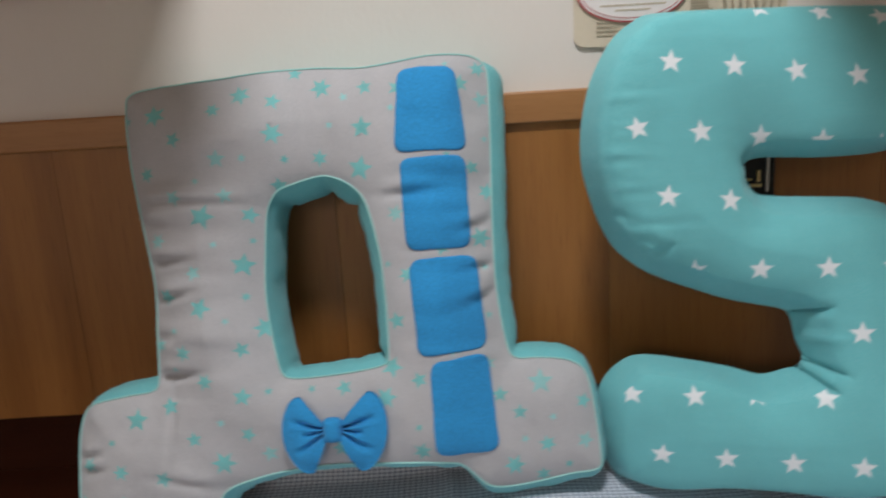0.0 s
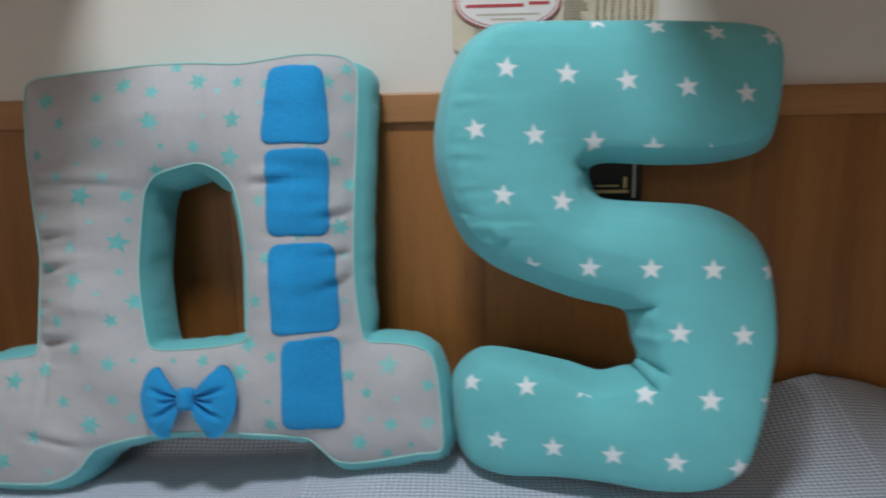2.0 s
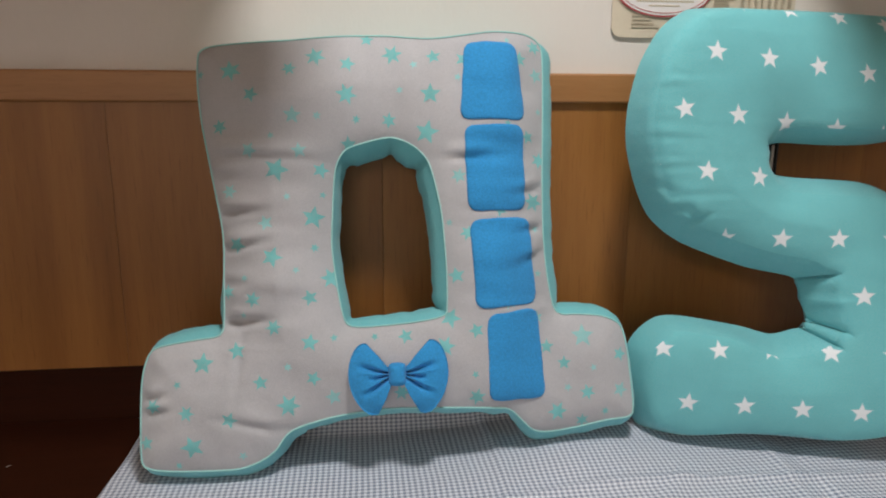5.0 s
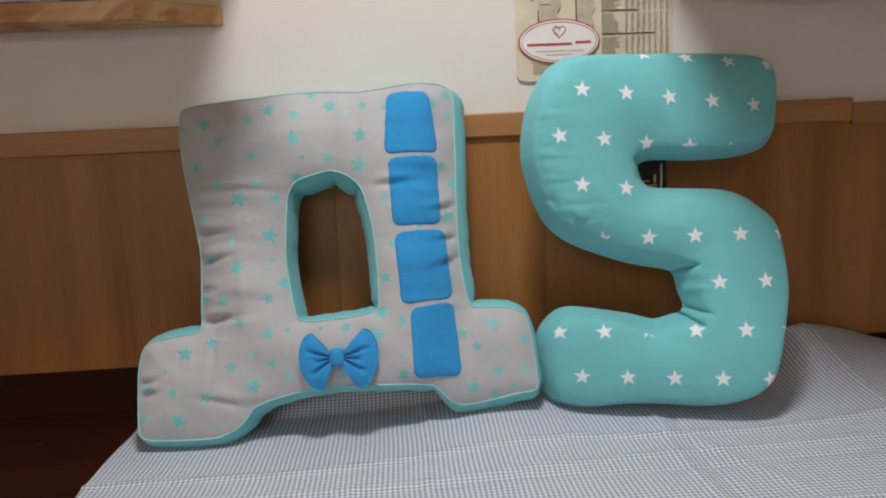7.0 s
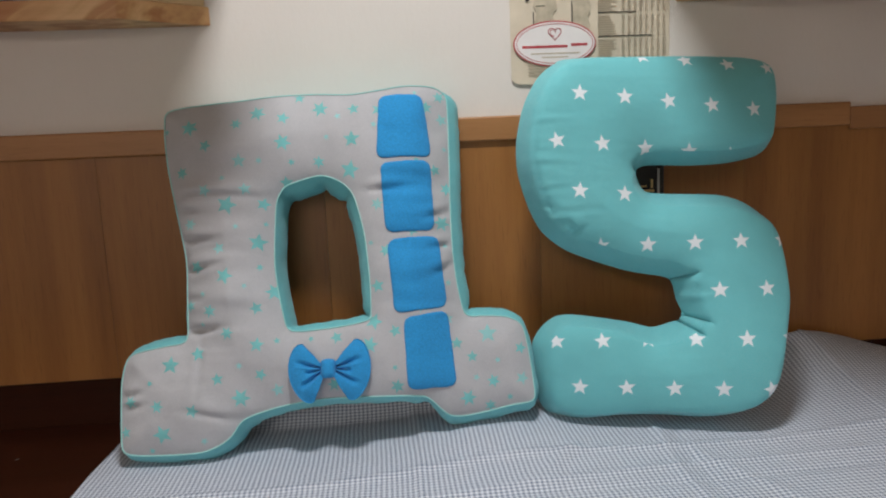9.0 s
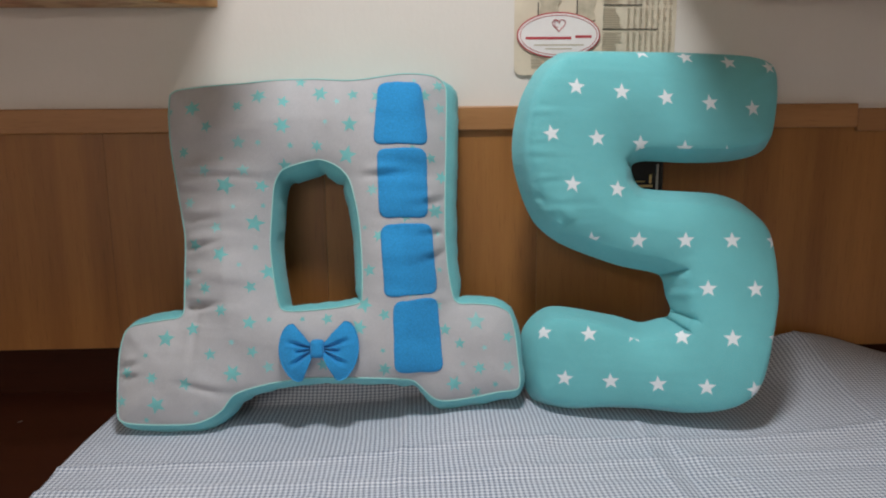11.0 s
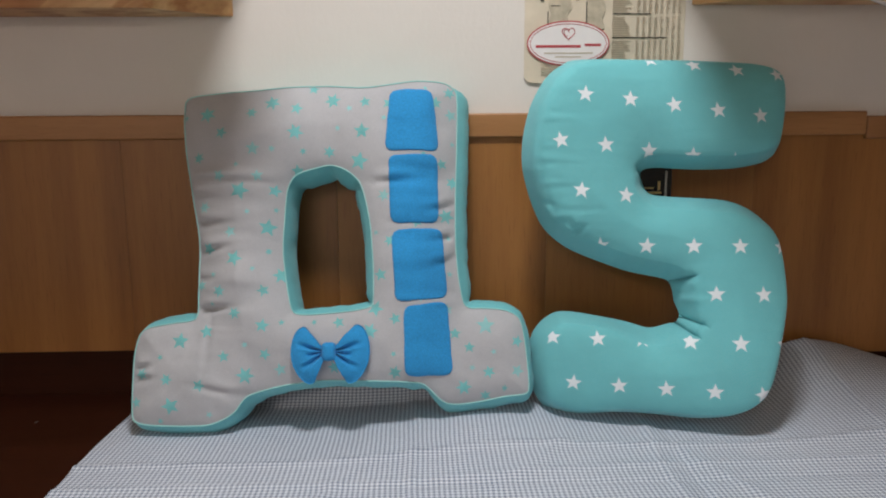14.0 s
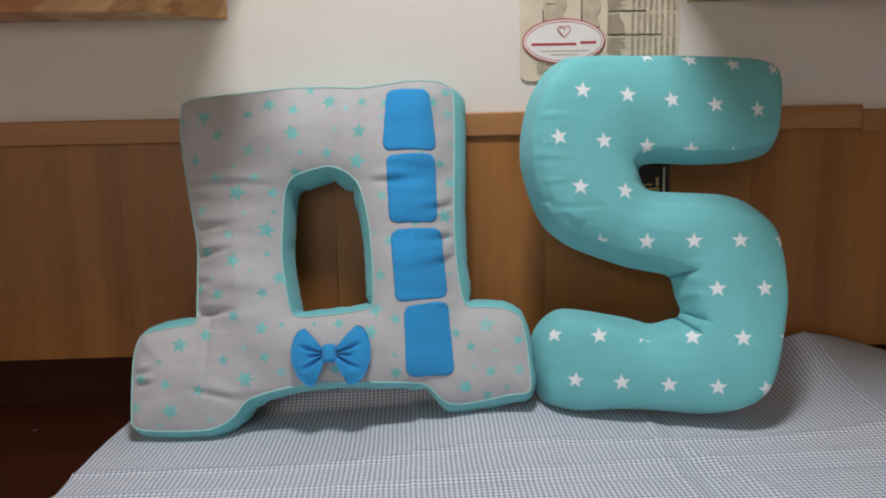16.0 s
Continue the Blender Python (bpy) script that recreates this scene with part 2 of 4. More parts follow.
def block(name, x0, x1, y0, y1, z0, z1, material, bevel=0.0, parent=None, label=""):
    return part(name, box_bm(x0, x1, y0, y1, z0, z1, bevel), material, parent, label)


def setting(ob, label, category):
    return tagged(ob, label, category, kind="structure")


def spline(points, step):
    """A closed smooth line through the points, in even steps."""
    p = np.array(points, float)
    a, b, c, d = np.roll(p, 1, 0), p, np.roll(p, -1, 0), np.roll(p, -2, 0)
    fine = []
    for t in np.linspace(0, 1, 24, endpoint=False):
        m1, m2 = (c - a) * 0.42, (d - b) * 0.42
        h = (2 * t**3 - 3 * t**2 + 1) * b + (t**3 - 2 * t**2 + t) * m1 + (-2 * t**3 + 3 * t**2) * c + (t**3 - t**2) * m2
        fine.append(h)
    line = np.stack(fine, 1).reshape(-1, 2)
    seg = np.linalg.norm(np.roll(line, -1, 0) - line, axis=1)
    at = np.concatenate([[0], np.cumsum(seg)])
    count = int(round(at[-1] / step))
    where = np.linspace(0, at[-1], count, endpoint=False)
    closed = np.vstack([line, line[:1]])
    return np.stack([np.interp(where, at, closed[:, 0]), np.interp(where, at, closed[:, 1])], 1)


def signed_area(p):
    q = np.roll(p, -1, 0)
    return float(np.sum(p[:, 0] * q[:, 1] - q[:, 0] * p[:, 1]) / 2)


def outward(p):
    """Unit normals that point out of a closed line that runs anticlockwise."""
    t = np.roll(p, -1, 0) - np.roll(p, 1, 0)
    t /= np.linalg.norm(t, axis=1)[:, None] + 1e-12
    return np.stack([t[:, 1], -t[:, 0]], 1)


def edge_distance(q, loops):
    best = np.full(len(q), 1e9)
    for p in loops:
        a, b = p, np.roll(p, -1, 0)
        ab = b - a
        ll = (ab**2).sum(1) + 1e-12
        for s in range(0, len(q), 2000):
            d = q[s:s + 2000, None, :] - a[None]
            t = np.clip((d * ab[None]).sum(2) / ll[None], 0, 1)
            best[s:s + 2000] = np.minimum(best[s:s + 2000], np.linalg.norm(d - t[..., None] * ab[None], axis=2).min(1))
    return best


def inside(q, loops):
    odd = np.zeros(len(q), bool)
    for p in loops:
        a, b = p, np.roll(p, -1, 0)
        for (x0, y0), (x1, y1) in zip(a, b):
            hit = (y0 > q[:, 1]) != (y1 > q[:, 1])
            if hit.any():
                odd ^= hit & (q[:, 0] < (x1 - x0) * (q[:, 1] - y0) / (y1 - y0 + 1e-15) + x0)
    return odd


def filled(loops, step, rings=(), cuts=()):
    """A fine triangle net over the area between the loops, split along the cuts: points, triangles and each point's distance to the edge."""
    from mathutils.geometry import delaunay_2d_cdt
    pts, edges = [], []
    for p in loops:
        base = len(pts)
        pts += [tuple(v) for v in p]
        edges += [(base + i, base + (i + 1) % len(p)) for i in range(len(p))]
    last = 0.0
    for r in rings:
        for p in loops:
            way = -outward(p) * r
            q = p + way
            good = inside(q, loops) & (edge_distance(q, loops) > r * 0.96)
            pts += [tuple(v) for v in q[good]]
        last = r
    lo, hi = loops[0].min(0), loops[0].max(0)
    gx, gy = np.meshgrid(np.arange(lo[0], hi[0], step), np.arange(lo[1], hi[1], step * 0.866))
    gx[1::2] += step / 2
    q = np.stack([gx.ravel(), gy.ravel()], 1)
    q = q[inside(q, loops)]
    q = q[edge_distance(q, loops) > last + step * 0.7]
    pts += [tuple(v) for v in q]
    for p in cuts:
        base = len(pts)
        pts += [tuple(v) for v in p]
        edges += [(base + i, base + (i + 1) % len(p)) for i in range(len(p))]
    verts, _, faces, _, _, _ = delaunay_2d_cdt([Vector(v) for v in pts], edges, [], 0, 1e-6)
    v = np.array([tuple(a) for a in verts])
    mid = np.array([v[list(f)].mean(0) for f in faces])
    keep = inside(mid, loops)
    tris = [f for f, k in zip(faces, keep) if k]
    tris = [f if (v[f[1]][0] - v[f[0]][0]) * (v[f[2]][1] - v[f[0]][1]) - (v[f[2]][0] - v[f[0]][0]) * (v[f[1]][1] - v[f[0]][1]) > 0 else f[::-1] for f in tris]
    return v, tris, edge_distance(v, loops)


def tube(name, line, radius, material, parent, label="", closed=True, sides=6):
    """A round cord along a line of 3D points."""
    p = np.array(line, float)
    t = (np.roll(p, -1, 0) - np.roll(p, 1, 0))
    if not closed:
        t[0], t[-1] = p[1] - p[0], p[-1] - p[-2]
    t /= np.linalg.norm(t, axis=1)[:, None] + 1e-12
    up = np.array([0.31, 0.17, 0.93])
    a = np.cross(t, up)
    a /= np.linalg.norm(a, axis=1)[:, None]
    b = np.cross(t, a)
    verts = []
    for k in range(sides):
        an = 2 * math.pi * k / sides
        verts.append(p + radius * (math.cos(an) * a + math.sin(an) * b))
    verts = np.stack(verts, 1).reshape(-1, 3)
    n = len(p)
    faces = [(i * sides + k, i * sides + (k + 1) % sides, ((i + 1) % n) * sides + (k + 1) % sides, ((i + 1) % n) * sides + k) for i in range(n if closed else n - 1) for k in range(sides)]
    return under(new(name, mesh_of(name, verts, faces, material)), parent, label)


def wave(x, y, z=0.0):
    return noise.noise(Vector((x, y, z)))


# ---- room ----
WY = 0.866
back = setting(block("wall_north", -1.7, 2.1, WY, WY + 0.2, 0, 2.5, M_WALL), "white textured wallpaper wall above wooden panelling", "wall")
# the other walls, floor and ceiling are unseen, added to bounce the light
setting(block("wall_south", -1.7, 2.1, -2.4, -2.2, 0, 2.5, M_PAINT), "plain white painted wall", "wall")
setting(block("wall_west", -1.9, -1.7, -2.4, WY + 0.2, 0, 2.5, M_PAINT), "plain white painted wall", "wall")
setting(block("wall_east", 2.1, 2.3, -2.4, WY + 0.2, 0, 2.5, M_PAINT), "plain white painted wall", "wall")
setting(block("floor", -1.9, 2.3, -2.4, WY + 0.2, -0.1, 0, M_FLOOR), "brown wooden floor", "floor")
setting(block("ceiling", -1.9, 2.3, -2.4, WY + 0.2, 2.5, 2.6, M_PAINT), "plain white ceiling", "ceiling")


def unseen_lamp(x, y, z, size):
    lamp = tagged(new("unseen_lamp"), "round white lamp housing, unseen, added over a light", "lamp", "ceiling lamps")
    lamp.matrix_world = pose(x, y, z + 0.115)
    block("stem", -0.01, 0.01, -0.01, 0.01, -0.01, 2.5 - z - 0.115, M_PAINT, 0.0, lamp)
    bm = bmesh.new()
    bmesh.ops.create_cone(bm, cap_ends=True, segments=32, radius1=size * 0.62, radius2=size * 0.75, depth=0.10, matrix=Matrix.Translation((0, 0, -0.05)))
    part("housing", bm, M_PAINT, lamp)
    return lamp


# both housings are unseen additions, the second hangs over the fill
for lx, ly, lz, ls, lw, tint in LAMPS:
    unseen_lamp(lx, ly, lz, ls)

# wooden panelling: boards side by side under a rail
panelling = setting(new("wall_panelling"), "brown oak-veneer panelling on the lower wall", "wall panel")
SEAMS = (-1.43, -1.097, -0.764, -0.431, -0.099, 0.235, 0.568, 0.901, 1.234, 1.567)
for a, b in zip(SEAMS, SEAMS[1:]):
    block("panel", a + 0.0002, b - 0.0002, 0.8605, WY + 0.004, 0.7955 if a < 0.2 else 0.7730, 1.134, M_PANEL, 0.0002, panelling)
block("backing", SEAMS[0], SEAMS[-1], WY - 0.001, WY + 0.004, 0.7955, 1.134, M_TABLE, 0.0, panelling, "dark gap behind the boards")
block("rail", SEAMS[0], 0.7405, 0.852, WY + 0.004, 1.1335, 1.1705, M_RAIL, 0.0025, panelling, "lighter wooden top rail")
block("rail", 0.7415, SEAMS[-1], 0.853, WY + 0.004, 1.127, 1.163, M_RAIL, 0.0025, panelling, "lighter wooden top rail")

# ---- table ----
table = tagged(new("table"), "dark brown varnished wooden table against the wall", "table")
block("tabletop", -1.25, 1.45, 0.10, 0.8595, 0.685, 0.725, M_TABLE, 0.004, table)
# dark strips fill the band from the tabletop up to the panelling
block("upstand", 0.2355, 1.45, 0.8605, 0.8655, 0.685, 0.7720, M_TABLE, 0.0, table, "dark strip between panelling and tabletop")
block("upstand", -1.25, 0.2345, 0.8605, 0.8655, 0.685, 0.7945, M_TABLE, 0.0, table, "dark strip between panelling and tabletop")
for tx in (-1.2, 1.33):
    for ty in (0.14, 0.76):
        block("leg", tx, tx + 0.07, ty, ty + 0.07, 0.0, 0.685, M_TABLE, 0.004, table)
block("apron", -1.13, 1.33, 0.16, 0.18, 0.60, 0.685, M_TABLE, 0.002, table)

# ---- checked cloth ----
CX0, CX1, CY0, CY1 = -0.408, 1.20, 0.105, 0.832


def bell(d, w):
    return math.exp(-(d / w) ** 2)


def cloth_height(x, y):
    h = 0.7280
    h += 0.0035 * max(0.0, wave(x * 5, y * 6, 3.1)) + 0.0012 * wave(x * 17, y * 21, 0.4)
    h += 0.019 * bell(x - 0.12, 0.12) * bell(y - 0.71, 0.13)
    h += 0.010 * bell(x - 0.37, 0.17) * bell(y - 0.69, 0.12)
    # heap of gathered cloth at the end of the table
    ridge = 0.082 * bell(x - 0.645, 0.15 if x > 0.645 else 0.10) + 0.022 * bell(x - 0.90, 0.22)
    h += ridge / (1 + math.exp((0.755 - 0.10 * (x - 0.62) - y) / 0.042))
    h += 0.016 * bell(x - 0.70, 0.22) * bell(y - 0.64, 0.10)
    # creases left by folding
    for fx, fa in ((0.02, 0.0030), (0.335, 0.0030), (0.36, -0.0025), (0.66, 0.0030)):
        h += fa * bell(x - fx - 0.02 * wave(y * 5, fx * 9), 0.006)
    for fy, fa in ((0.545, 0.0026), (0.60, 0.0036), (0.43, 0.0030), (0.515, -0.0022), (0.33, 0.003)):
        h += fa * bell(y - fy - 0.02 * wave(x * 3, fy * 30) - 0.05 * (x - 0.2) * (0.5 if fy > 0.5 else 0.1), 0.0055)
    h += 0.0024 * bell((x - 0.36) - 0.55 * (0.60 - y), 0.010) * bell(y - 0.52, 0.11)
    h += 0.0036 * bell((x + 0.06) + 0.5 * (0.55 - y), 0.010) * bell(y - 0.46, 0.10)
    h += 0.0040 * bell((x - 0.22) + 0.9 * (0.62 - y), 0.014) * bell(y - 0.59, 0.06)
    # the far side is pushed up against the wall
    t = max(0.0, min(1.0, (y - 0.765) / 0.065)) * max(0.0, min(1.0, (x + 0.36) / 0.06)) * max(0.0, min(1.0, (0.62 - x) / 0.1))
    h += 0.066 * t * t * (3 - 2 * t) * (0.9 + 0.2 * wave(x * 9, 2.2))
    return max(h, 0.7272)


def checked_cloth():
    nx, ny = 300, 150
    verts, uvs = [], []
    for j in range(ny + 1):
        for i in range(nx + 1):
            x = CX0 + (CX1 - CX0) * (i / nx) ** 1.15
            y = CY0 + (CY1 - CY0) * j / ny
            if i < 4:
                x += 0.007 * wave(y * 13, 5.5) * (1 - i / 4)
            z = cloth_height(x, y)
            if i == 0:
                z = 0.7262
            verts.append((x, y, z))
            uvs.append((x, y + (z - 0.7280) * 0.8))
    w = nx + 1
    top = len(verts)
    faces = [(j * w + i, j * w + i + 1, (j + 1) * w + i + 1, (j + 1) * w + i) for j in range(ny) for i in range(nx)]
    rim = [i for i in range(w)] + [j * w + nx for j in range(1, ny + 1)] + [ny * w + i for i in range(nx - 1, -1, -1)] + [j * w for j in range(ny - 1, 0, -1)]
    for k in rim:
        x, y, z = verts[k]
        verts.append((x, y, 0.7252))
        uvs.append(uvs[k])
    m = len(rim)
    faces += [(rim[(k + 1) % m], rim[k], top + k, top + (k + 1) % m) for k in range(m)]
    ob = new("checked_cloth", mesh_of("checked_cloth", verts, faces, M_GINGHAM, True, uvs))
    return tagged(ob, "pale blue and white checked cotton cloth spread on the table", "tablecloth")


checked_cloth()
bm = bmesh.new()
bmesh.ops.create_icosphere(bm, subdivisions=2, radius=1.0, matrix=Matrix.LocRotScale((-0.535, 0.742, 0.7255), Euler((0, 0, 0.7)), (0.0035, 0.0006, 0.0004)))
tagged(part("lint", bm, M_LINT, None), "tiny white scrap of lint on the dark tabletop", "lint")


# ---- letter cushions ----
def frame_of(origin, c, b):
    """The upright plane y = c x + b z through origin, as a pose whose z points out of the cushion's front."""
    u = Vector((1, c, 0)).normalized()
    n = Vector((c, -1, b)).normalized()
    v = n.cross(u)
    m = Matrix((u, v, n)).transposed().to_4x4()
    m.translation = origin
    return m


def anticlockwise(p):
    return p if signed_area(p) > 0 else p[::-1].copy()


# the grey one: arch with two feet, in centimetres on its front
OUT_GREY = [(-22.0, 43.8), (-20.9, 46.0), (-12.2, 46.7), (-6.8, 47.2), (-1.4, 47.3), (4.1, 47.1), (11.1, 48.0), (15.1, 48.2), (16.8, 47.2),
            (17.1, 45.0), (17.0, 38.4), (16.8, 31.1), (16.8, 24.7), (17.2, 20.0), (17.9, 16.4), (18.9, 15.6), (20.5, 15.6), (23.7, 15.3),
            (25.7, 14.2), (26.4, 11.6), (26.8, 8.0), (27.0, 4.5), (26.4, 3.7), (23.9, 3.4), (20.3, 2.7), (17.2, 2.3), (15.1, 2.7), (12.7, 5.0),
            (11.2, 5.5), (6.6, 5.7), (-1.2, 5.8), (-7.0, 5.1), (-11.8, 3.7), (-13.6, 1.6), (-15.4, 0.4), (-18.0, -0.3), (-24.0, -0.3), (-27.0, 0.1),
            (-27.7, 1.5), (-27.7, 8.7), (-27.1, 11.8), (-26.0, 12.9), (-22.3, 13.6), (-19.7, 14.0), (-19.0, 15.2), (-19.0, 20.1),
            (-19.1, 25.2), (-20.3, 31.7), (-21.6, 38.2)]
HOLE_GREY = [(-7.2, 29.3), (-6.9, 32.5), (-5.9, 34.4), (-4.0, 35.2), (-0.8, 35.9), (1.6, 35.1), (3.3, 33.5), (4.1, 31.3), (4.9, 27.5),
             (5.2, 24.3), (5.4, 20.9), (5.4, 17.1), (5.0, 15.8), (1.4, 15.1), (-3.9, 14.7), (-5.8, 15.1), (-6.5, 17.3), (-7.1, 21.0), (-7.4, 24.2)]
GREY_DEEP = 0.085


def ease(t):
    t = max(0.0, min(1.0, t))
    return t * t * (3 - 2 * t)


def grey_bend(x, y):
    """The stuffed letter curls back at its outer edge and its upper corner."""
    return -0.024 * ease((x - 0.10) / 0.08) - 0.005 * ease((-0.13 - x) / 0.08) * ease((y - 0.30) / 0.10)


def strip_swell(name, at, out):
    """How far a side strip bulges: most under the arch and on top of the feet."""
    if name == "side_strip":
        flat = max(0.0, abs(out[1]) - 0.45) / 0.55
        swell = 0.004 + (0.004 * flat if at[1] < 0.04 else 0.0) + (0.009 * flat if at[1] < 0.2 else 0.0015 * flat)
        swell += (0.007 if at[1] < 0.14 else 0.007 + 0.007 * ease((at[1] - 0.15) / 0.06)) * max(0.0, out[0] - 0.5) / 0.5
        return swell + 0.008 * bell(at[1] - 0.175, 0.035) * max(0.0, -out[0] - 0.5) * 2
    pinch = max(bell(math.hypot(at[0] - a, at[1] - b), 0.010) for a, b in ((-0.064, 0.336), (-0.006, 0.359), (0.032, 0.336), (0.052, 0.162), (-0.060, 0.150)))
    return (0.006 + 0.004 * abs(out[1]) + 0.009 * max(0.0, -out[0]) + 0.006 * max(0.0, -out[1])) * (1 - 0.40 * pinch)


# the print on its front, in centimetres: large, middling and small stars
STARS_LARGE = [(-18.0, 42.8), (-8.9, 44.5), (-5.5, 40.2), (-13.0, 31.9), (-9.2, 26.8), (-13.5, 22.5), (-7.4, 20.2), (-21.1, 11.2), (-12.0, 6.5),
               (-22.1, 2.4), (-0.5, 45.0), (3.7, 40.5), (3.3, 36.3), (15.5, 28.6), (5.7, 15.6), (5.0, 12.5), (21.0, 13.2), (17.9, 4.7)]
STARS_WEST = [(-15.7, 40.0), (-19.3, 36.8), (-11.7, 43.0), (-5.4, 43.6), (-11.3, 37.8), (-15.9, 34.0), (-10.6, 34.0), (-8.4, 32.0), (-18.2, 29.7),
              (-14.2, 26.2), (-17.4, 23.9), (-15.6, 18.0), (-9.6, 18.1), (-18.5, 18.8), (-13.4, 15.0), (-9.6, 13.3), (-17.5, 12.5), (-14.9, 9.1),
              (-9.3, 9.4), (-7.2, 7.3), (-22.7, 6.0), (-18.2, 5.2), (-26.3, 6.7), (-27.1, 2.8)]
STARS_EAST = [(4.1, 44.8), (7.5, 44.5), (-0.9, 37.6), (-5.4, 35.0), (6.8, 31.4), (-3.3, 46.8), (14.0, 44.9), (16.0, 46.7), (16.2, 43.4), (14.9, 36.0),
              (16.4, 33.5), (11.4, 27.6), (11.8, 24.9), (7.7, 25.0), (6.4, 20.3), (12.2, 17.3), (8.5, 14.2), (0.7, 13.7), (8.5, 6.9), (0.2, 7.6),
              (13.8, 8.9), (16.7, 12.1), (15.6, 15.4), (18.7, 10.2), (21.4, 6.8), (20.9, 3.5), (25.4, 6.9), (25.4, 11.0)]
STARS_SMALL = [(-21.6, 42.8), (-13.6, 35.6), (-8.7, 37.8), (-11.9, 29.0), (-8.2, 29.3), (-9.1, 23.5), (-11.0, 21.1), (-16.5, 20.3), (-16.7, 16.3),
               (-7.1, 13.7), (-12.0, 10.7), (-16.9, 1.2), (-23.7, 9.0), (-23.7, 0.3), (1.9, 43.8), (0.3, 40.9), (6.8, 42.4), (-4.5, 37.6), (12.6, 47.0),
               (12.4, 37.2), (16.4, 39.1), (5.7, 26.2), (15.8, 25.5), (16.0, 20.4), (10.7, 20.1), (22.1, 9.6), (23.6, 4.5), (19.1, 7.4), (8.3, 9.4), (-2.7, 13.7)]


def star_outline(x, y, size, points, turn):
    ring = []
    for k in range(2 * points):
        r = size * (0.47 if k % 2 else 1.06)
        a = turn + math.pi * k / points
        ring.append((x + r * math.cos(a), y + r * math.sin(a)))
    return np.array(ring)


def printed_stars():
    """Outlines of the printed stars, and whether each is of the paler ink."""
    r = random.Random(11)
    stars = []
    for places, low, high, chance in ((STARS_LARGE, 0.0112, 0.0132, 0.12), (STARS_WEST, 0.0078, 0.0098, 0.35), (STARS_EAST, 0.0078, 0.0098, 0.35), (STARS_SMALL, 0.0036, 0.0050, 0.7)):
        for x, y in places:
            stars.append((star_outline(x / 100, y / 100, r.uniform(low, high), r.choice((5, 6)), r.uniform(0, 6.28)), r.random() < chance))
    return stars


def grey_cushion():
    thing = tagged(new("letter_cushion"), "grey letter-shaped cushion with turquoise stars and piping, leaning on panelling", "cushion", "letter cushions")
    thing.matrix_world = frame_of((-0.09, 0.6595, 0.75), -0.048, 0.268)
    out = anticlockwise(spline(np.array(OUT_GREY) / 100, 0.005))
    hole = anticlockwise(spline(np.array(HOLE_GREY) / 100, 0.005))[::-1].copy()
    loops = [out, hole]
    seam_line = np.vstack(loops)
    stars = printed_stars()

    def puff(q, d):
        west = np.clip((-0.02 - q[:, 0]) / 0.06, 0, 1) * np.clip((q[:, 1] - 0.10) / 0.10, 0, 1)
        h = (0.016 + 0.018 * west) * (1 - np.exp(-d / (0.026 + 0.012 * west)))
        z = np.zeros(len(q))
        # gathers that run in from the seams
        step = 0.005 * np.array([np.argmin(((seam_line - p) ** 2).sum(1)) for p in q])
        for i, (x, y) in enumerate(q):
            side = max(0.0, min(1.0, (-0.07 - x) / 0.06)) * (1 if 0.13 < y < 0.40 else 0.35)
            side += max(0.0, min(1.0, (x - 0.05) / 0.05)) * (1 if 0.16 < y < 0.42 else 0.3)
            top = max(0.0, min(1.0, (y - 0.34) / 0.08))
            foot = max(0.0, 1 - abs(y - 0.06) / 0.08)
            w = side * (0.0058 * wave(x * 8, y * 33, 1.7) + 0.0019 * wave(x * 18, y * 70, 8.2))
            w += top * 0.0028 * wave(x * 40, y * 9, 4.4) + foot * 0.0022 * wave(x * 30 + y * 18, y * 20, 6.1)
            w += 0.0035 * wave(x * 11, y * 11, 2.0)
            w += math.exp(-d[i] / 0.013) * (0.0034 * wave(step[i] * 62, 0.3, 1.2) + 0.0018 * wave(step[i] * 140, 7.3, 1.2)) * (0.55 + 0.9 * max(0.0, wave(step[i] * 9, 4.0, 2.0)))
            for cx, cy, dx, dy, a in ((-0.17, 0.335, 0.07, -0.004, 0.004), (-0.19, 0.275, 0.032, 0.0, 0.006), (-0.185, 0.235, 0.035, 0.006, 0.006), (-0.196, 0.315, 0.022, -0.003, 0.005), (-0.19, 0.195, 0.020, 0.002, 0.005),
                                      (-0.18, 0.155, 0.03, 0.002, 0.006), (0.155, 0.30, 0.02, 0.006, 0.004), (0.155, 0.255, 0.02, 0.004, 0.004),
                                      (0.16, 0.225, 0.02, 0.008, 0.004), (0.085, 0.335, 0.03, 0.002, 0.003), (-0.265, 0.075, 0.012, 0.003, 0.005),
                                      (-0.262, 0.06, 0.014, 0.002, 0.004), (-0.15, 0.042, 0.035, -0.008, 0.0022), (-0.172, 0.118, 0.004, 0.04, 0.0012)):
                ll = math.hypot(dx, dy)
                ex, ey = dx / ll, dy / ll
                along, across = (x - cx) * ex + (y - cy) * ey, -(x - cx) * ey + (y - cy) * ex
                w -= 1.9 * a * bell(along, ll) * (bell(across, 0.0042) - 0.5 * bell(across - 0.009, 0.007))
            z[i] = w
        return h + z * (1 - np.exp(-d / 0.008)) + np.array([grey_bend(x, y) for x, y in q])

    rings = (0.003, 0.007, 0.012, 0.018)
    v, tris, d = filled(loops, 0.0038, rings, [ring for ring, pale in stars])
    z = puff(v, d)
    front = mesh_of("front_panel", np.c_[v, z], tris, M_GREY)
    front.materials.append(M_STAR)
    front.materials.append(M_STAR_PALE)
    mid = np.array([v[list(f)].mean(0) for f in tris])
    ink = np.zeros(len(tris), int)
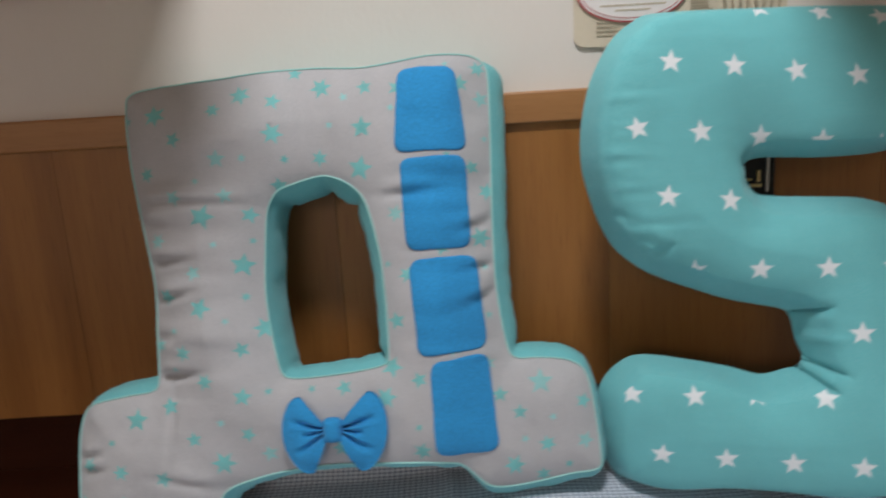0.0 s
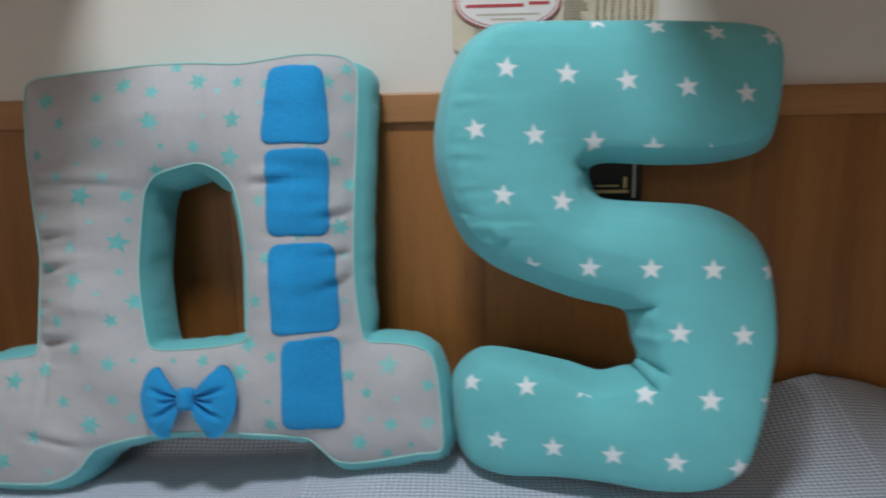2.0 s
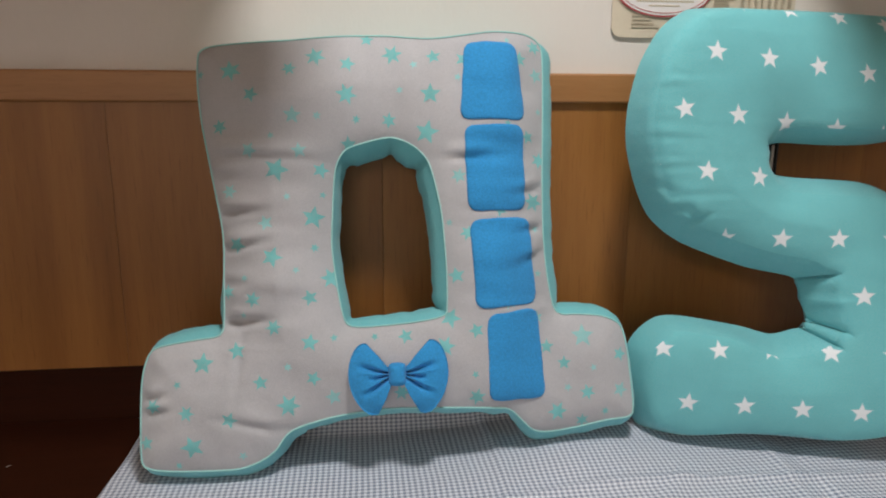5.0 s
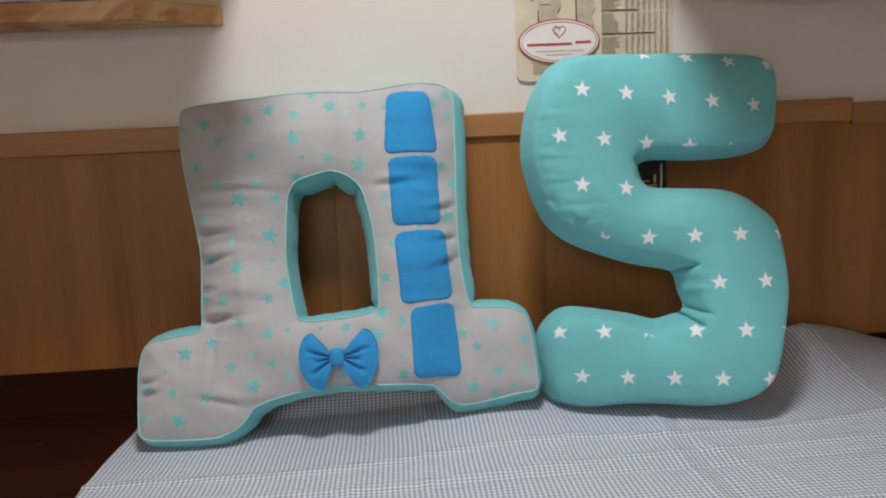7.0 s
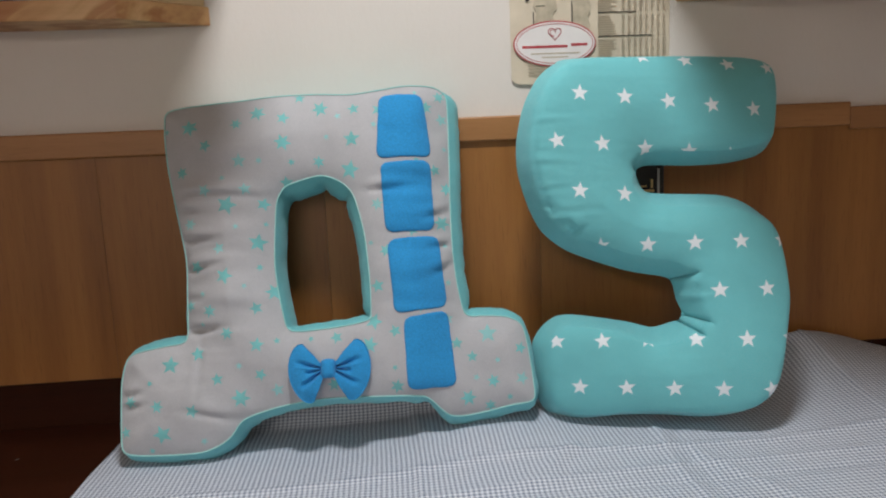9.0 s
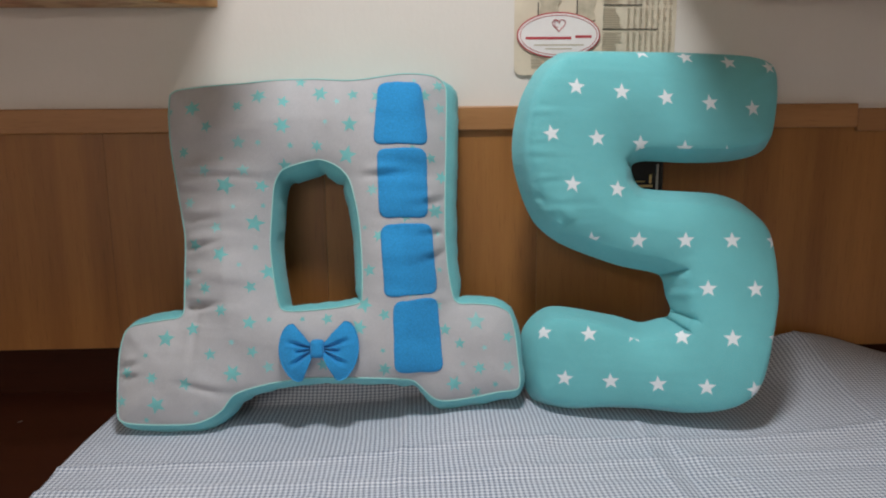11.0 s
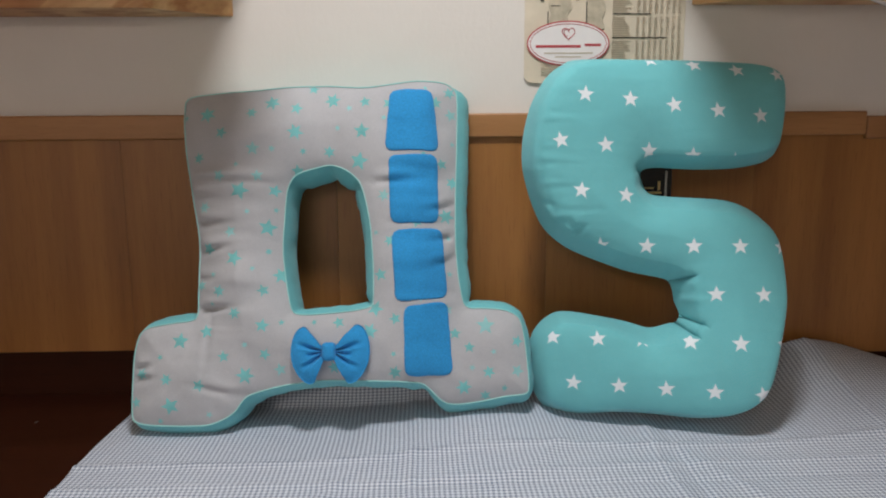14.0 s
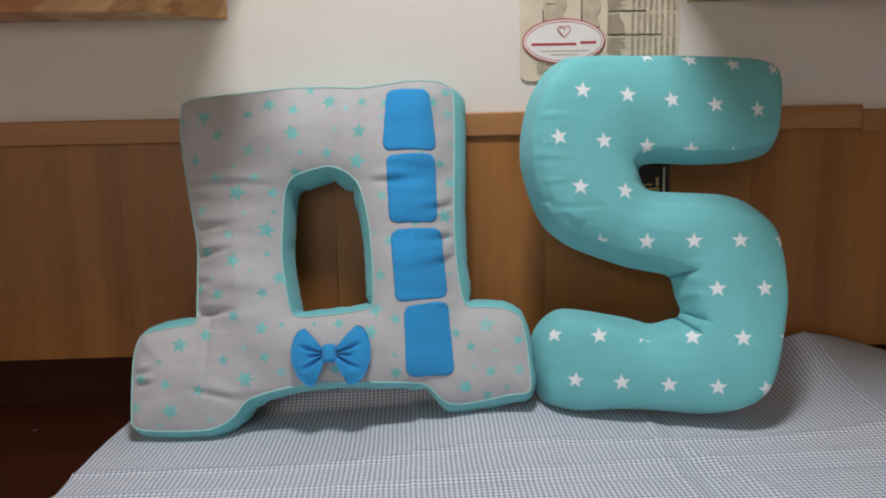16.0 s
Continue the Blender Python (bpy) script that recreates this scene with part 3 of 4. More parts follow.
    for ring, pale in stars:
        ink[inside(mid, [ring])] = 2 if pale else 1
    front.polygons.foreach_set("material_index", ink.tolist())
    under(new("front_panel", front), thing, "grey cotton printed with turquoise stars")
    under(new("back_panel", mesh_of("back_panel", np.c_[v, np.array([grey_bend(x, y) for x, y in v]) * 0.6 - GREY_DEEP - 0.008 * np.clip(d / 0.03, 0, 1)], [t[::-1] for t in tris], M_GREY)), thing)
    for name, p in (("side_strip", out), ("hole_strip", hole)):
        n = outward(p)
        verts, rows = [], 9
        for j in range(rows):
            s = j / (rows - 1)
            for i, (a, b) in enumerate(zip(p, n)):
                k = i * 0.005
                pucker = (0.0022 if name == "side_strip" else 0.0016) * wave(k * 34, s * 2.2, 3.0 if name == "side_strip" else 9.0) + 0.0014 * wave(k * 90, s * 1.5, 5.0)
                swell = strip_swell(name, a, b) * math.sin(math.pi * s) ** 0.7 + pucker * math.sin(math.pi * s)
                verts.append((a[0] + b[0] * swell, a[1] + b[1] * swell, grey_bend(a[0], a[1]) * (1 - 0.4 * s) - GREY_DEEP * s))
        m = len(p)
        faces = [(j * m + i, (j + 1) * m + i, (j + 1) * m + (i + 1) % m, j * m + (i + 1) % m) for j in range(rows - 1) for i in range(m)]
        under(new(name, mesh_of(name, verts, faces, M_TEAL)), thing, "plain turquoise cotton strip")
        tube("piping", np.c_[p + n * 0.0006, np.array([grey_bend(x, y) for x, y in p]) + 0.0005], 0.0009, M_PIPING, thing, "thin pale turquoise piping")

    def felt_bar(corners):
        """A plain felt bar sewn on the front."""
        c = np.array(corners) / 100
        edge = []
        for i in range(4):
            p0, p1, p2 = c[i - 1], c[i], c[(i + 1) % 4]
            r = 0.013
            a = p1 + (p0 - p1) / np.linalg.norm(p0 - p1) * r
            b = p1 + (p2 - p1) / np.linalg.norm(p2 - p1) * r
            for t in np.linspace(0, 1, 6):
                edge.append((1 - t) ** 2 * a + 2 * t * (1 - t) * p1 + t * t * b)
        ring = anticlockwise(np.array(edge))
        seg = np.vstack([ring, ring[:1]])
        at = np.concatenate([[0], np.cumsum(np.linalg.norm(np.diff(seg, axis=0), axis=1))])
        where = np.linspace(0, at[-1], int(at[-1] / 0.004), endpoint=False)
        ring = np.stack([np.interp(where, at, seg[:, 0]), np.interp(where, at, seg[:, 1])], 1)
        ring += outward(ring) * np.array([[0.0009 * wave(x * 60, y * 60, 2.5)] for x, y in ring])
        bv, bt, bd = filled([ring], 0.005, (0.0012, 0.003))
        base = puff(bv, np.maximum(edge_distance(bv, loops), 0))
        ztop = base + 0.0012 + 0.0014 * np.clip(bd / 0.002, 0, 1)
        nv, m = len(bv), len(ring)
        verts = np.vstack([np.c_[bv, ztop], np.c_[ring, base[:m] - 0.0005]])
        faces = list(bt) + [((i + 1) % m, i, nv + i, nv + (i + 1) % m) for i in range(m)]
        under(new("felt_bar", mesh_of("felt_bar", verts, faces, M_FELT)), thing, "bright blue felt bar")

    for corners in (((7.6, 46.6), (13.6, 46.7), (14.6, 37.7), (7.0, 37.6)), ((7.4, 36.9), (14.3, 37.2), (14.5, 27.6), (7.8, 27.4)),
                    ((7.9, 26.5), (15.0, 26.8), (15.7, 17.1), (8.5, 16.5)), ((9.7, 15.9), (15.6, 16.6), (16.5, 6.4), (9.8, 6.3))):
        felt_bar(corners)

    # bow
    kx, ky = -0.003, 0.098
    kz = float(puff(np.array([[kx, ky]]), np.array([0.04]))[0])
    bow = under(new("bow"), thing, "bright blue felt bow tie")
    bow.location = (kx, ky, kz)

    def wing(name, tips):
        a0, a1 = math.atan2(tips[0][1], tips[0][0]), math.atan2(tips[2][1], tips[2][0])
        if a1 - a0 > math.pi:
            a1 -= 2 * math.pi
        if a0 - a1 > math.pi:
            a1 += 2 * math.pi
        r0, rm, r1 = (math.hypot(*t) / 100 for t in tips)
        nr, na = 18, 61
        verts = []
        for layer in (0, 1):
            for i in range(nr):
                s = i / (nr - 1)
                for j in range(na):
                    t = j / (na - 1)
                    an = a0 + (a1 - a0) * t
                    rim = r0 * (1 - t) * (1 - 2 * t) + rm * 4 * t * (1 - t) + r1 * t * (2 * t - 1)
                    rim *= 1 - 0.13 * abs(2 * t - 1) ** 9
                    near = 0.0075
                    rr = near + (rim - near) * s
                    # pleats gather at the knot and open outwards
                    fold = 0.5 - sum(1.6 * bell(t - c, 0.055) for c in (0.30, 0.50, 0.70))
                    tall = 0.010 + 0.009 * math.sin(math.pi * min(1, s * 0.75)) * (1 - 0.35 * (2 * t - 1) ** 2)
                    zz = tall + 0.0075 * fold * max(0.0, 1 - s * (1.25 if abs(t - 0.5) > 0.1 else 1.9)) ** 0.6 * min(1, s * 4 + 0.5) - 0.006 * s * s
                    squeeze = 0.72 + 0.28 * min(1.0, s * 2.2)
                    x = rr * math.cos(an)
                    y = rr * math.sin(an) * squeeze if s < 0.45 else rr * math.sin(an)
                    verts.append((x, y, zz - (0.0022 if layer else 0)))
        w = nr * na
        faces = []
        flip = a1 > a0
        for layer in (0, 1):
            for i in range(nr - 1):
                for j in range(na - 1):
                    f = (i * na + j, (i + 1) * na + j, (i + 1) * na + j + 1, i * na + j + 1)
                    f = tuple(k + layer * w for k in f)
                    faces.append(f if flip != bool(layer) else f[::-1])
        rim = [i * na for i in range(nr)] + [(nr - 1) * na + j for j in range(1, na)] + [i * na + na - 1 for i in range(nr - 2, -1, -1)]
        for a, b in zip(rim, rim[1:]):
            faces.append((a, a + w, b + w, b) if not flip else (b, b + w, a + w, a))
        under(new(name, mesh_of(name, verts, faces, M_FELT)), bow)

    wing("loop", ((4.0, 4.15), (5.5, -0.1), (2.8, -4.75)))
    wing("loop", ((-3.8, 3.8), (-5.2, -0.3), (-2.3, -4.85)))
    kb = box_bm(-0.0100, 0.0100, -0.0125, 0.0125, 0.002, 0.0215, 0.0085, 5)
    for vert in kb.verts:
        vert.co.x *= 0.90 + 0.42 * (vert.co.y / 0.0125) ** 2
    for f in kb.faces:
        f.smooth = True
    part("knot", kb, M_FELT, bow)
    return thing


grey_cushion()

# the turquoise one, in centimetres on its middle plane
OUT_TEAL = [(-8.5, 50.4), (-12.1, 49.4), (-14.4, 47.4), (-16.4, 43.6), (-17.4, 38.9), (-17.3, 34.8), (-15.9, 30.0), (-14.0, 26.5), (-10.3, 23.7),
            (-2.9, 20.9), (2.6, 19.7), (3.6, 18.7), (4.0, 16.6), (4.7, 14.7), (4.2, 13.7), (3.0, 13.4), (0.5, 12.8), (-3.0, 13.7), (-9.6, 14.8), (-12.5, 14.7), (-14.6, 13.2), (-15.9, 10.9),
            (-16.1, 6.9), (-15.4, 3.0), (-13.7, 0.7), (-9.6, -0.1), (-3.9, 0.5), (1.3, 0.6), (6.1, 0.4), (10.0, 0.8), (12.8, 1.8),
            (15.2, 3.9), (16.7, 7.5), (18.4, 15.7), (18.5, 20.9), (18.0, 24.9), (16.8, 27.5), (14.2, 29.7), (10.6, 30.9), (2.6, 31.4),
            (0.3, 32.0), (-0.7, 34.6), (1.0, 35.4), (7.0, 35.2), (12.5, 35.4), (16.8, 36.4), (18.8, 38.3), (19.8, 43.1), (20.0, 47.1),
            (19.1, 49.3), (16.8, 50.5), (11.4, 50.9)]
# tight pleats at its inner bends: from, to (metres on the same plane)
PLEATS = (((0.0460, 0.1455), (0.0720, 0.1355)), ((0.0415, 0.1365), (0.0630, 0.1180)), ((0.0355, 0.1940), (0.0600, 0.2040)), ((-0.006, 0.3420), (-0.017, 0.3520)))


def pleat_cuts():
    """Narrow loops along each pleat, so that the net is fine there."""
    loops = []
    for (x0, y0), (x1, y1) in PLEATS:
        ll = math.hypot(x1 - x0, y1 - y0)
        ex, ey = (x1 - x0) / ll, (y1 - y0) / ll
        for half in (0.0003, 0.0013, 0.0028):
            ring = []
            for side in (1, -1):
                for k in range(12):
                    t = 0.06 + 0.88 * (k if side > 0 else 11 - k) / 11
                    ring.append((x0 + ex * ll * t - side * half * ey, y0 + ey * ll * t + side * half * ex))
            loops.append(np.array(ring))
    return loops


def pleat_depth(x, y):
    deep = 0.0
    for (x0, y0), (x1, y1) in PLEATS:
        ll = math.hypot(x1 - x0, y1 - y0)
        ex, ey = (x1 - x0) / ll, (y1 - y0) / ll
        along, across = ((x - x0) * ex + (y - y0) * ey) / ll, -(x - x0) * ey + (y - y0) * ex
        run = ease((along + 0.10) / 0.2) * ease((1.05 - along) / 0.5)
        deep += run * (0.016 * bell(across, 0.0013) + 0.004 * bell(across, 0.005) - 0.003 * bell(abs(across) - 0.007, 0.005))
    return deep


SEAM = 0.021  # on the outer left curve; narrower elsewhere


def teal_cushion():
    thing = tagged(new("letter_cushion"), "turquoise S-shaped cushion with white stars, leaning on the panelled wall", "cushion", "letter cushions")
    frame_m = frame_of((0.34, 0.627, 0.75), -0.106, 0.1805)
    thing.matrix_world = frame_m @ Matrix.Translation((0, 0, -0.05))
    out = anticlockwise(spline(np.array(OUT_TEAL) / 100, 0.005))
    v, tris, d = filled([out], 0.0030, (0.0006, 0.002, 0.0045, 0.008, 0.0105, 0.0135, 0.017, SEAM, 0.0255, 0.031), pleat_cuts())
    wide = np.clip((-0.08 - v[:, 0]) / 0.04, 0, 1) * np.clip((v[:, 1] - 0.2) / 0.05, 0, 1)
    wide = np.maximum(wide, 0.8 * np.clip((-0.115 - v[:, 0]) / 0.03, 0, 1) * np.clip((0.155 - v[:, 1]) / 0.02, 0, 1))
    shelf = np.clip((v[:, 0] + 0.05) / 0.03, 0, 1) * np.where(((v[:, 1] > 0.085) & (v[:, 1] < 0.16)) | ((v[:, 1] > 0.27) & (v[:, 1] < 0.335)), 1.0, 0.0)
    shelf *= np.clip((np.where(v[:, 1] < 0.2, 0.062, 0.17) - v[:, 0]) / 0.025, 0, 1)
    bend = np.clip((v[:, 0] - 0.035) / 0.01, 0, 1) * np.clip((0.075 - v[:, 0]) / 0.02, 0, 1) * np.where((v[:, 1] > 0.135) & (v[:, 1] < 0.2), 1.0, 0.0)
    shelf = np.maximum(shelf, bend)
    # the strip turns further to the front under the slanting bar than elsewhere
    facing = outward(out)[[int(np.argmin(((out - p) ** 2).sum(1))) for p in v]]
    under_bar = np.clip((-facing[:, 1] - 0.35) / 0.4, 0, 1) * np.clip((v[:, 1] - 0.16) / 0.02, 0, 1) * np.clip((0.155 - v[:, 0]) / 0.03, 0, 1)
    under_bar *= np.where(v[:, 1] > 0.31, 0.0, 0.85)
    limit = 0.0135 + (SEAM - 0.0135) * np.maximum(np.maximum(wide, shelf * 1.15), under_bar * 1.2)
    ends = np.array([(f[i], f[(i + 1) % 3]) for f in tris for i in range(3)])
    count = np.bincount(ends[:, 0], minlength=len(v)) + np.bincount(ends[:, 1], minlength=len(v))
    for _ in range(14):
        near = np.bincount(ends[:, 0], limit[ends[:, 1]], len(v)) + np.bincount(ends[:, 1], limit[ends[:, 0]], len(v))
        limit = 0.4 * limit + 0.6 * near / np.maximum(count, 1)
    side = np.clip(d / limit, 0, 1)
    rise = 0.044
    z = rise * np.sin(side * 1.1) / math.sin(1.1)
    z += (0.058 - rise) * (1 - np.exp(-np.maximum(d - limit, 0) / 0.024))
    z -= (0.0007 + 0.0022 * wide) * np.exp(-((d - limit) / 0.0026) ** 2)
    for i, (x, y) in enumerate(v):
        w = 0.0030 * wave(x * 12, y * 12, 5.0)
        inner = d[i] - limit[i]
        near = math.exp(-inner / 0.022) if inner > 0 else 0.35
        left = 1.0 if x < -0.06 and 0.22 < y < 0.42 else 0.35
        w += near * left * 0.0034 * wave(x * 14, y * 115, 1.0)
        for cx, cy, ang, a, ln in ((0.052, 0.170, 4, -0.004, 0.016), (-0.102, 0.262, 28, 0.006, 0.012), (-0.108, 0.272, -45, 0.005, 0.016), (0.0, 0.330, 200, 0.007, 0.016), (-0.006, 0.345, 160, 0.006, 0.018), (-0.14, 0.30, -20, 0.003, 0.02)):
            ex, ey = math.cos(math.radians(ang)), math.sin(math.radians(ang))
            along, across = (x - cx) * ex + (y - cy) * ey, -(x - cx) * ey + (y - cy) * ex
            w -= a * bell(along, ln) * (bell(across, 0.0030) - 0.3 * bell(across - 0.010, 0.008))
        z[i] += w * min(1.0, d[i] / 0.006) - pleat_depth(x, y) * min(1.0, d[i] / 0.002)
    z_front = z + 0.9 * (v[:, 0] - 0.015) * (0.27 - v[:, 1])
    z_back = -z * 0.92 + 0.9 * (v[:, 0] - 0.015) * (0.27 - v[:, 1])
    # the print follows the stretched cloth
    uvs = []
    for (x, y), h in zip(v, z):
        tilt = 0.10 * max(0.0, min(1.0, (y - 0.25) / 0.06)) + 0.02 * max(0.0, min(1.0, (0.13 - y) / 0.06))
        # cloth that wraps round the far side takes up more of the print
        wrap_x, wrap_y = max(0.0, x - 0.12), max(0.0, y - 0.46)
        uvs.append((x - 0.026 * (y - 0.43) + 1.4 * wrap_x**2 + 3.0 * wrap_y**2, y + tilt * (x - 0.015) + 4.0 * wrap_y**2))
    seam = limit * (1 - 0.6 * np.clip((v[:, 0] - 0.13) / 0.03, 0, 1) * np.clip((0.30 - v[:, 1]) / 0.02, 0, 1))
    front = [t for t in tris if (d - seam)[list(t)].mean() > 0]
    rim = [t for t in tris if (d - seam)[list(t)].mean() <= 0]
    nv = len(v)

    def piece(name, faces, verts, uv, material, label=""):
        used = sorted({k for f in faces for k in f})
        at = {k: i for i, k in enumerate(used)}
        me = mesh_of(name, [verts[k] for k in used], [[at[k] for k in f] for f in faces], material, True, [uv[k] for k in used])
        return under(new(name, me), thing, label)

    top = np.c_[v, z_front]
    bottom = np.c_[v, z_back]
    both = np.vstack([top, bottom])
    piece("front_panel", front, top, uvs, M_TEAL_STARS, "turquoise cotton with rows of white stars")
    loop = len(out)
    wall = [t for t in rim] + [tuple(k + nv if k >= loop else k for k in t[::-1]) for t in rim]
    piece("side_strip", wall, both, uvs + uvs, M_TEAL, "plain turquoise cotton strip")
    piece("back_panel", [t[::-1] for t in front], bottom, uvs, M_TEAL_STARS)
    return thing


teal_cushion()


# ---- on the wall ----
def ripple_sheet(name, x0, x1, z0, z1, y, material, parent, curl, label="", corner=0.0):
    """A thin sheet of paper on the wall, slightly wavy, one lower corner rounded."""
    nx, nz = 30, 60
    verts = []
    for layer in (0, 1):
        for j in range(nz + 1):
            for i in range(nx + 1):
                x, z = x0 + (x1 - x0) * i / nx, z0 + (z1 - z0) * j / nz
                if corner and x < x0 + corner and z < z0 + corner:
                    a, b = (x0 + corner - x) / corner, (z0 + corner - z) / corner
                    k = max(a, b) / max(1e-6, math.hypot(a, b))
                    x, z = x0 + corner - corner * a * k, z0 + corner - corner * b * k
                lift = 0.0004 - 0.4 * curl * abs(wave(x * 35, z * 50, 3.3)) + curl * (0.5 + 0.5 * wave(x * 22, z * 18, curl * 900)) + curl * max(0, 1 - j / 14) ** 2
                verts.append((x + 0.0012 * wave(z * 30, x0), y - lift - (0.0006 if not layer else 0), z + 0.0014 * wave(x * 26, z0 * 3)))
    w = (nx + 1) * (nz + 1)
    grid = [(j * (nx + 1) + i, j * (nx + 1) + i + 1, (j + 1) * (nx + 1) + i + 1, (j + 1) * (nx + 1) + i) for j in range(nz) for i in range(nx)]
    faces = grid + [tuple(k + w for k in f[::-1]) for f in grid]
    return under(new(name, mesh_of(name, verts, faces, material)), parent, label)


def bars(name, rects, y, thick, material, parent, label=""):
    """Flat printed bars (x0, x1, z0, z1) joined into one sheet of print."""
    verts, faces = [], []
    for x0, x1, z0, z1 in rects:
        k = len(verts)
        verts += [(x0, y, z0), (x1, y, z0), (x1, y, z1), (x0, y, z1), (x0, y + thick, z0), (x1, y + thick, z0), (x1, y + thick, z1), (x0, y + thick, z1)]
        faces += [(k, k + 1, k + 2, k + 3), (k + 1, k + 5, k + 6, k + 2), (k + 4, k, k + 3, k + 7), (k + 3, k + 2, k + 6, k + 7), (k, k + 4, k + 5, k + 1)]
    return tagged(under(new(name, mesh_of(name, verts, faces, material, False)), parent, label), kind="stuff" if len(rects) > 3 else "")


rng = random.Random(4)
sheet = tagged(new("size_table_sheet"), "aged printed paper with tables of figures, pinned to the wall", "paper")
ripple_sheet("paper", 0.300, 0.446, 1.16, 1.52, WY, M_PAPER, sheet, 0.0007)
lines, heads = [], []
for group, (ztop, count) in enumerate(((1.475, 9), (1.418, 6), (1.3475, 8), (1.3165, 10), (1.281, 9))):
    heads.append((0.3325, 0.3325 + (0.054 if group == 2 else 0.085 if group == 4 else 0.06), ztop + 0.0028, ztop + 0.0042))
    for k in range(count):
        zz = ztop - 0.0015 - k * 0.0034
        x = 0.3325
        end = x + rng.uniform(0.018, 0.030)
        lines.append((x, end, zz - 0.0007, zz + 0.0007))
        for c in range(8):
            cx = 0.370 + c * 0.0092
            lines.append((cx, cx + rng.uniform(0.0025, 0.0055), zz - 0.0007, zz + 0.0007))
bars("print", lines, WY - 0.0028, 0.0003, M_INK, sheet, "rows of unreadable small print")
for w in heads:
    bars("heading", [w], WY - 0.0029, 0.0003, M_DARKINK, sheet)

packet = tagged(new("pattern_packet"), "creased paper sewing-pattern packet with faded garment drawings, fixed to the wall", "packet")
ripple_sheet("paper", 0.196, 0.332, 1.216, 1.52, WY - 0.0024, M_PAPER2, packet, 0.0008, "", 0.014)


def blob(name, points, y, thick, material, parent, label=""):
    ring = anticlockwise(spline(np.array(points), 0.0025))
    v, tris, d = filled([ring], 0.004)
    m = len(ring)
    n = len(v)
    # the outline lies in x and z, its front towards the room
    verts = [(a, y - thick, b) for a, b in v] + [(a, y, b) for a, b in ring]
    faces = [t for t in tris] + [((i + 1) % m, i, n + i, n + (i + 1) % m) for i in range(m)]
    return under(new(name, mesh_of(name, verts, faces, material, False)), parent, label)


PY = WY - 0.0052
blob("drawing", [(0.243, 1.352), (0.262, 1.349), (0.268, 1.330), (0.262, 1.318), (0.264, 1.300), (0.232, 1.300), (0.236, 1.320), (0.232, 1.335)], PY, 0.0004, M_DRAW, packet, "faded grey garment shape")
blob("drawing", [(0.295, 1.352), (0.312, 1.349), (0.321, 1.328), (0.316, 1.312), (0.319, 1.298), (0.289, 1.298), (0.293, 1.318), (0.290, 1.338)], PY, 0.0004, M_DRAW, packet, "faded grey garment shape")
for w in ((0.220, 0.2255, 1.3385, 1.3440), (0.2745, 0.2795, 1.3400, 1.3450)):
    bars("square_mark", [w], PY - 0.0006, 0.0004, M_DARKINK, packet, "small black square")
for w in ((0.2905, 0.2922, 1.302, 1.337), (0.231, 0.2325, 1.303, 1.323), (0.236, 0.250, 1.3305, 1.3320)):
    bars("sketch_line", [w], PY - 0.0006, 0.0004, M_DARKINK, packet, "dark sketch line")
low = [(0.222, 0.222 + rng.uniform(0.02, 0.045), 1.243 - k * 0.0048, 1.2446 - k * 0.0048) for k in range(4)]
bars("print", low, PY - 0.0006, 0.0004, M_INK, packet, "unreadable small print")


def ellipse(cx, cz, a, b, n=40):
    return [(cx + a * math.cos(2 * math.pi * i / n), cz + b * math.sin(2 * math.pi * i / n)) for i in range(n)]


label_ob = tagged(new("oval_sticker"), "white oval sticker with red rim and print on the packet", "sticker")
SY = WY - 0.0064
blob("rim", ellipse(0.2635, 1.2755, 0.0640, 0.0338), SY, 0.0007, M_RED, label_ob, "red edge")
blob("face", ellipse(0.2635, 1.2755, 0.0620, 0.0318), SY - 0.0008, 0.0004, M_STICKER, label_ob, "white glossy face")
tube("inner_line", [(x, SY - 0.0014, zz) for x, zz in ellipse(0.2635, 1.2755, 0.0590, 0.0290, 64)], 0.0005, M_RED, label_ob, "thin red line")
words = [(0.2130, 0.2830, 1.2692, 1.2730), (0.2890, 0.3140, 1.2712, 1.2750)]
for w in words:
    bars("word_bar", [w], SY - 0.0016, 0.0004, M_RED, label_ob, "red bar of print")
for w in ((0.226, 0.302, 1.2600, 1.2618), (0.243, 0.284, 1.2545, 1.2562)):
    bars("small_print", [w], SY - 0.0016, 0.0004, M_INK, label_ob)
heart = []
for i in range(48):
    t = 2 * math.pi * i / 48
    heart.append((0.2635 + 0.00062 * 16 * math.sin(t) ** 3, SY - 0.0016, 1.2905 + 0.00062 * (13 * math.cos(t) - 5 * math.cos(2 * t) - 2 * math.cos(3 * t) - math.cos(4 * t))))
tube("heart_mark", heart, 0.0006, M_RED, label_ob)
tube("heart_mark", [(0.2605 + 0.004 * math.cos(a), SY - 0.0016, 1.2915 + 0.005 * math.sin(a)) for a in np.linspace(0, 5.2, 20)], 0.0005, M_RED, label_ob, closed=False)

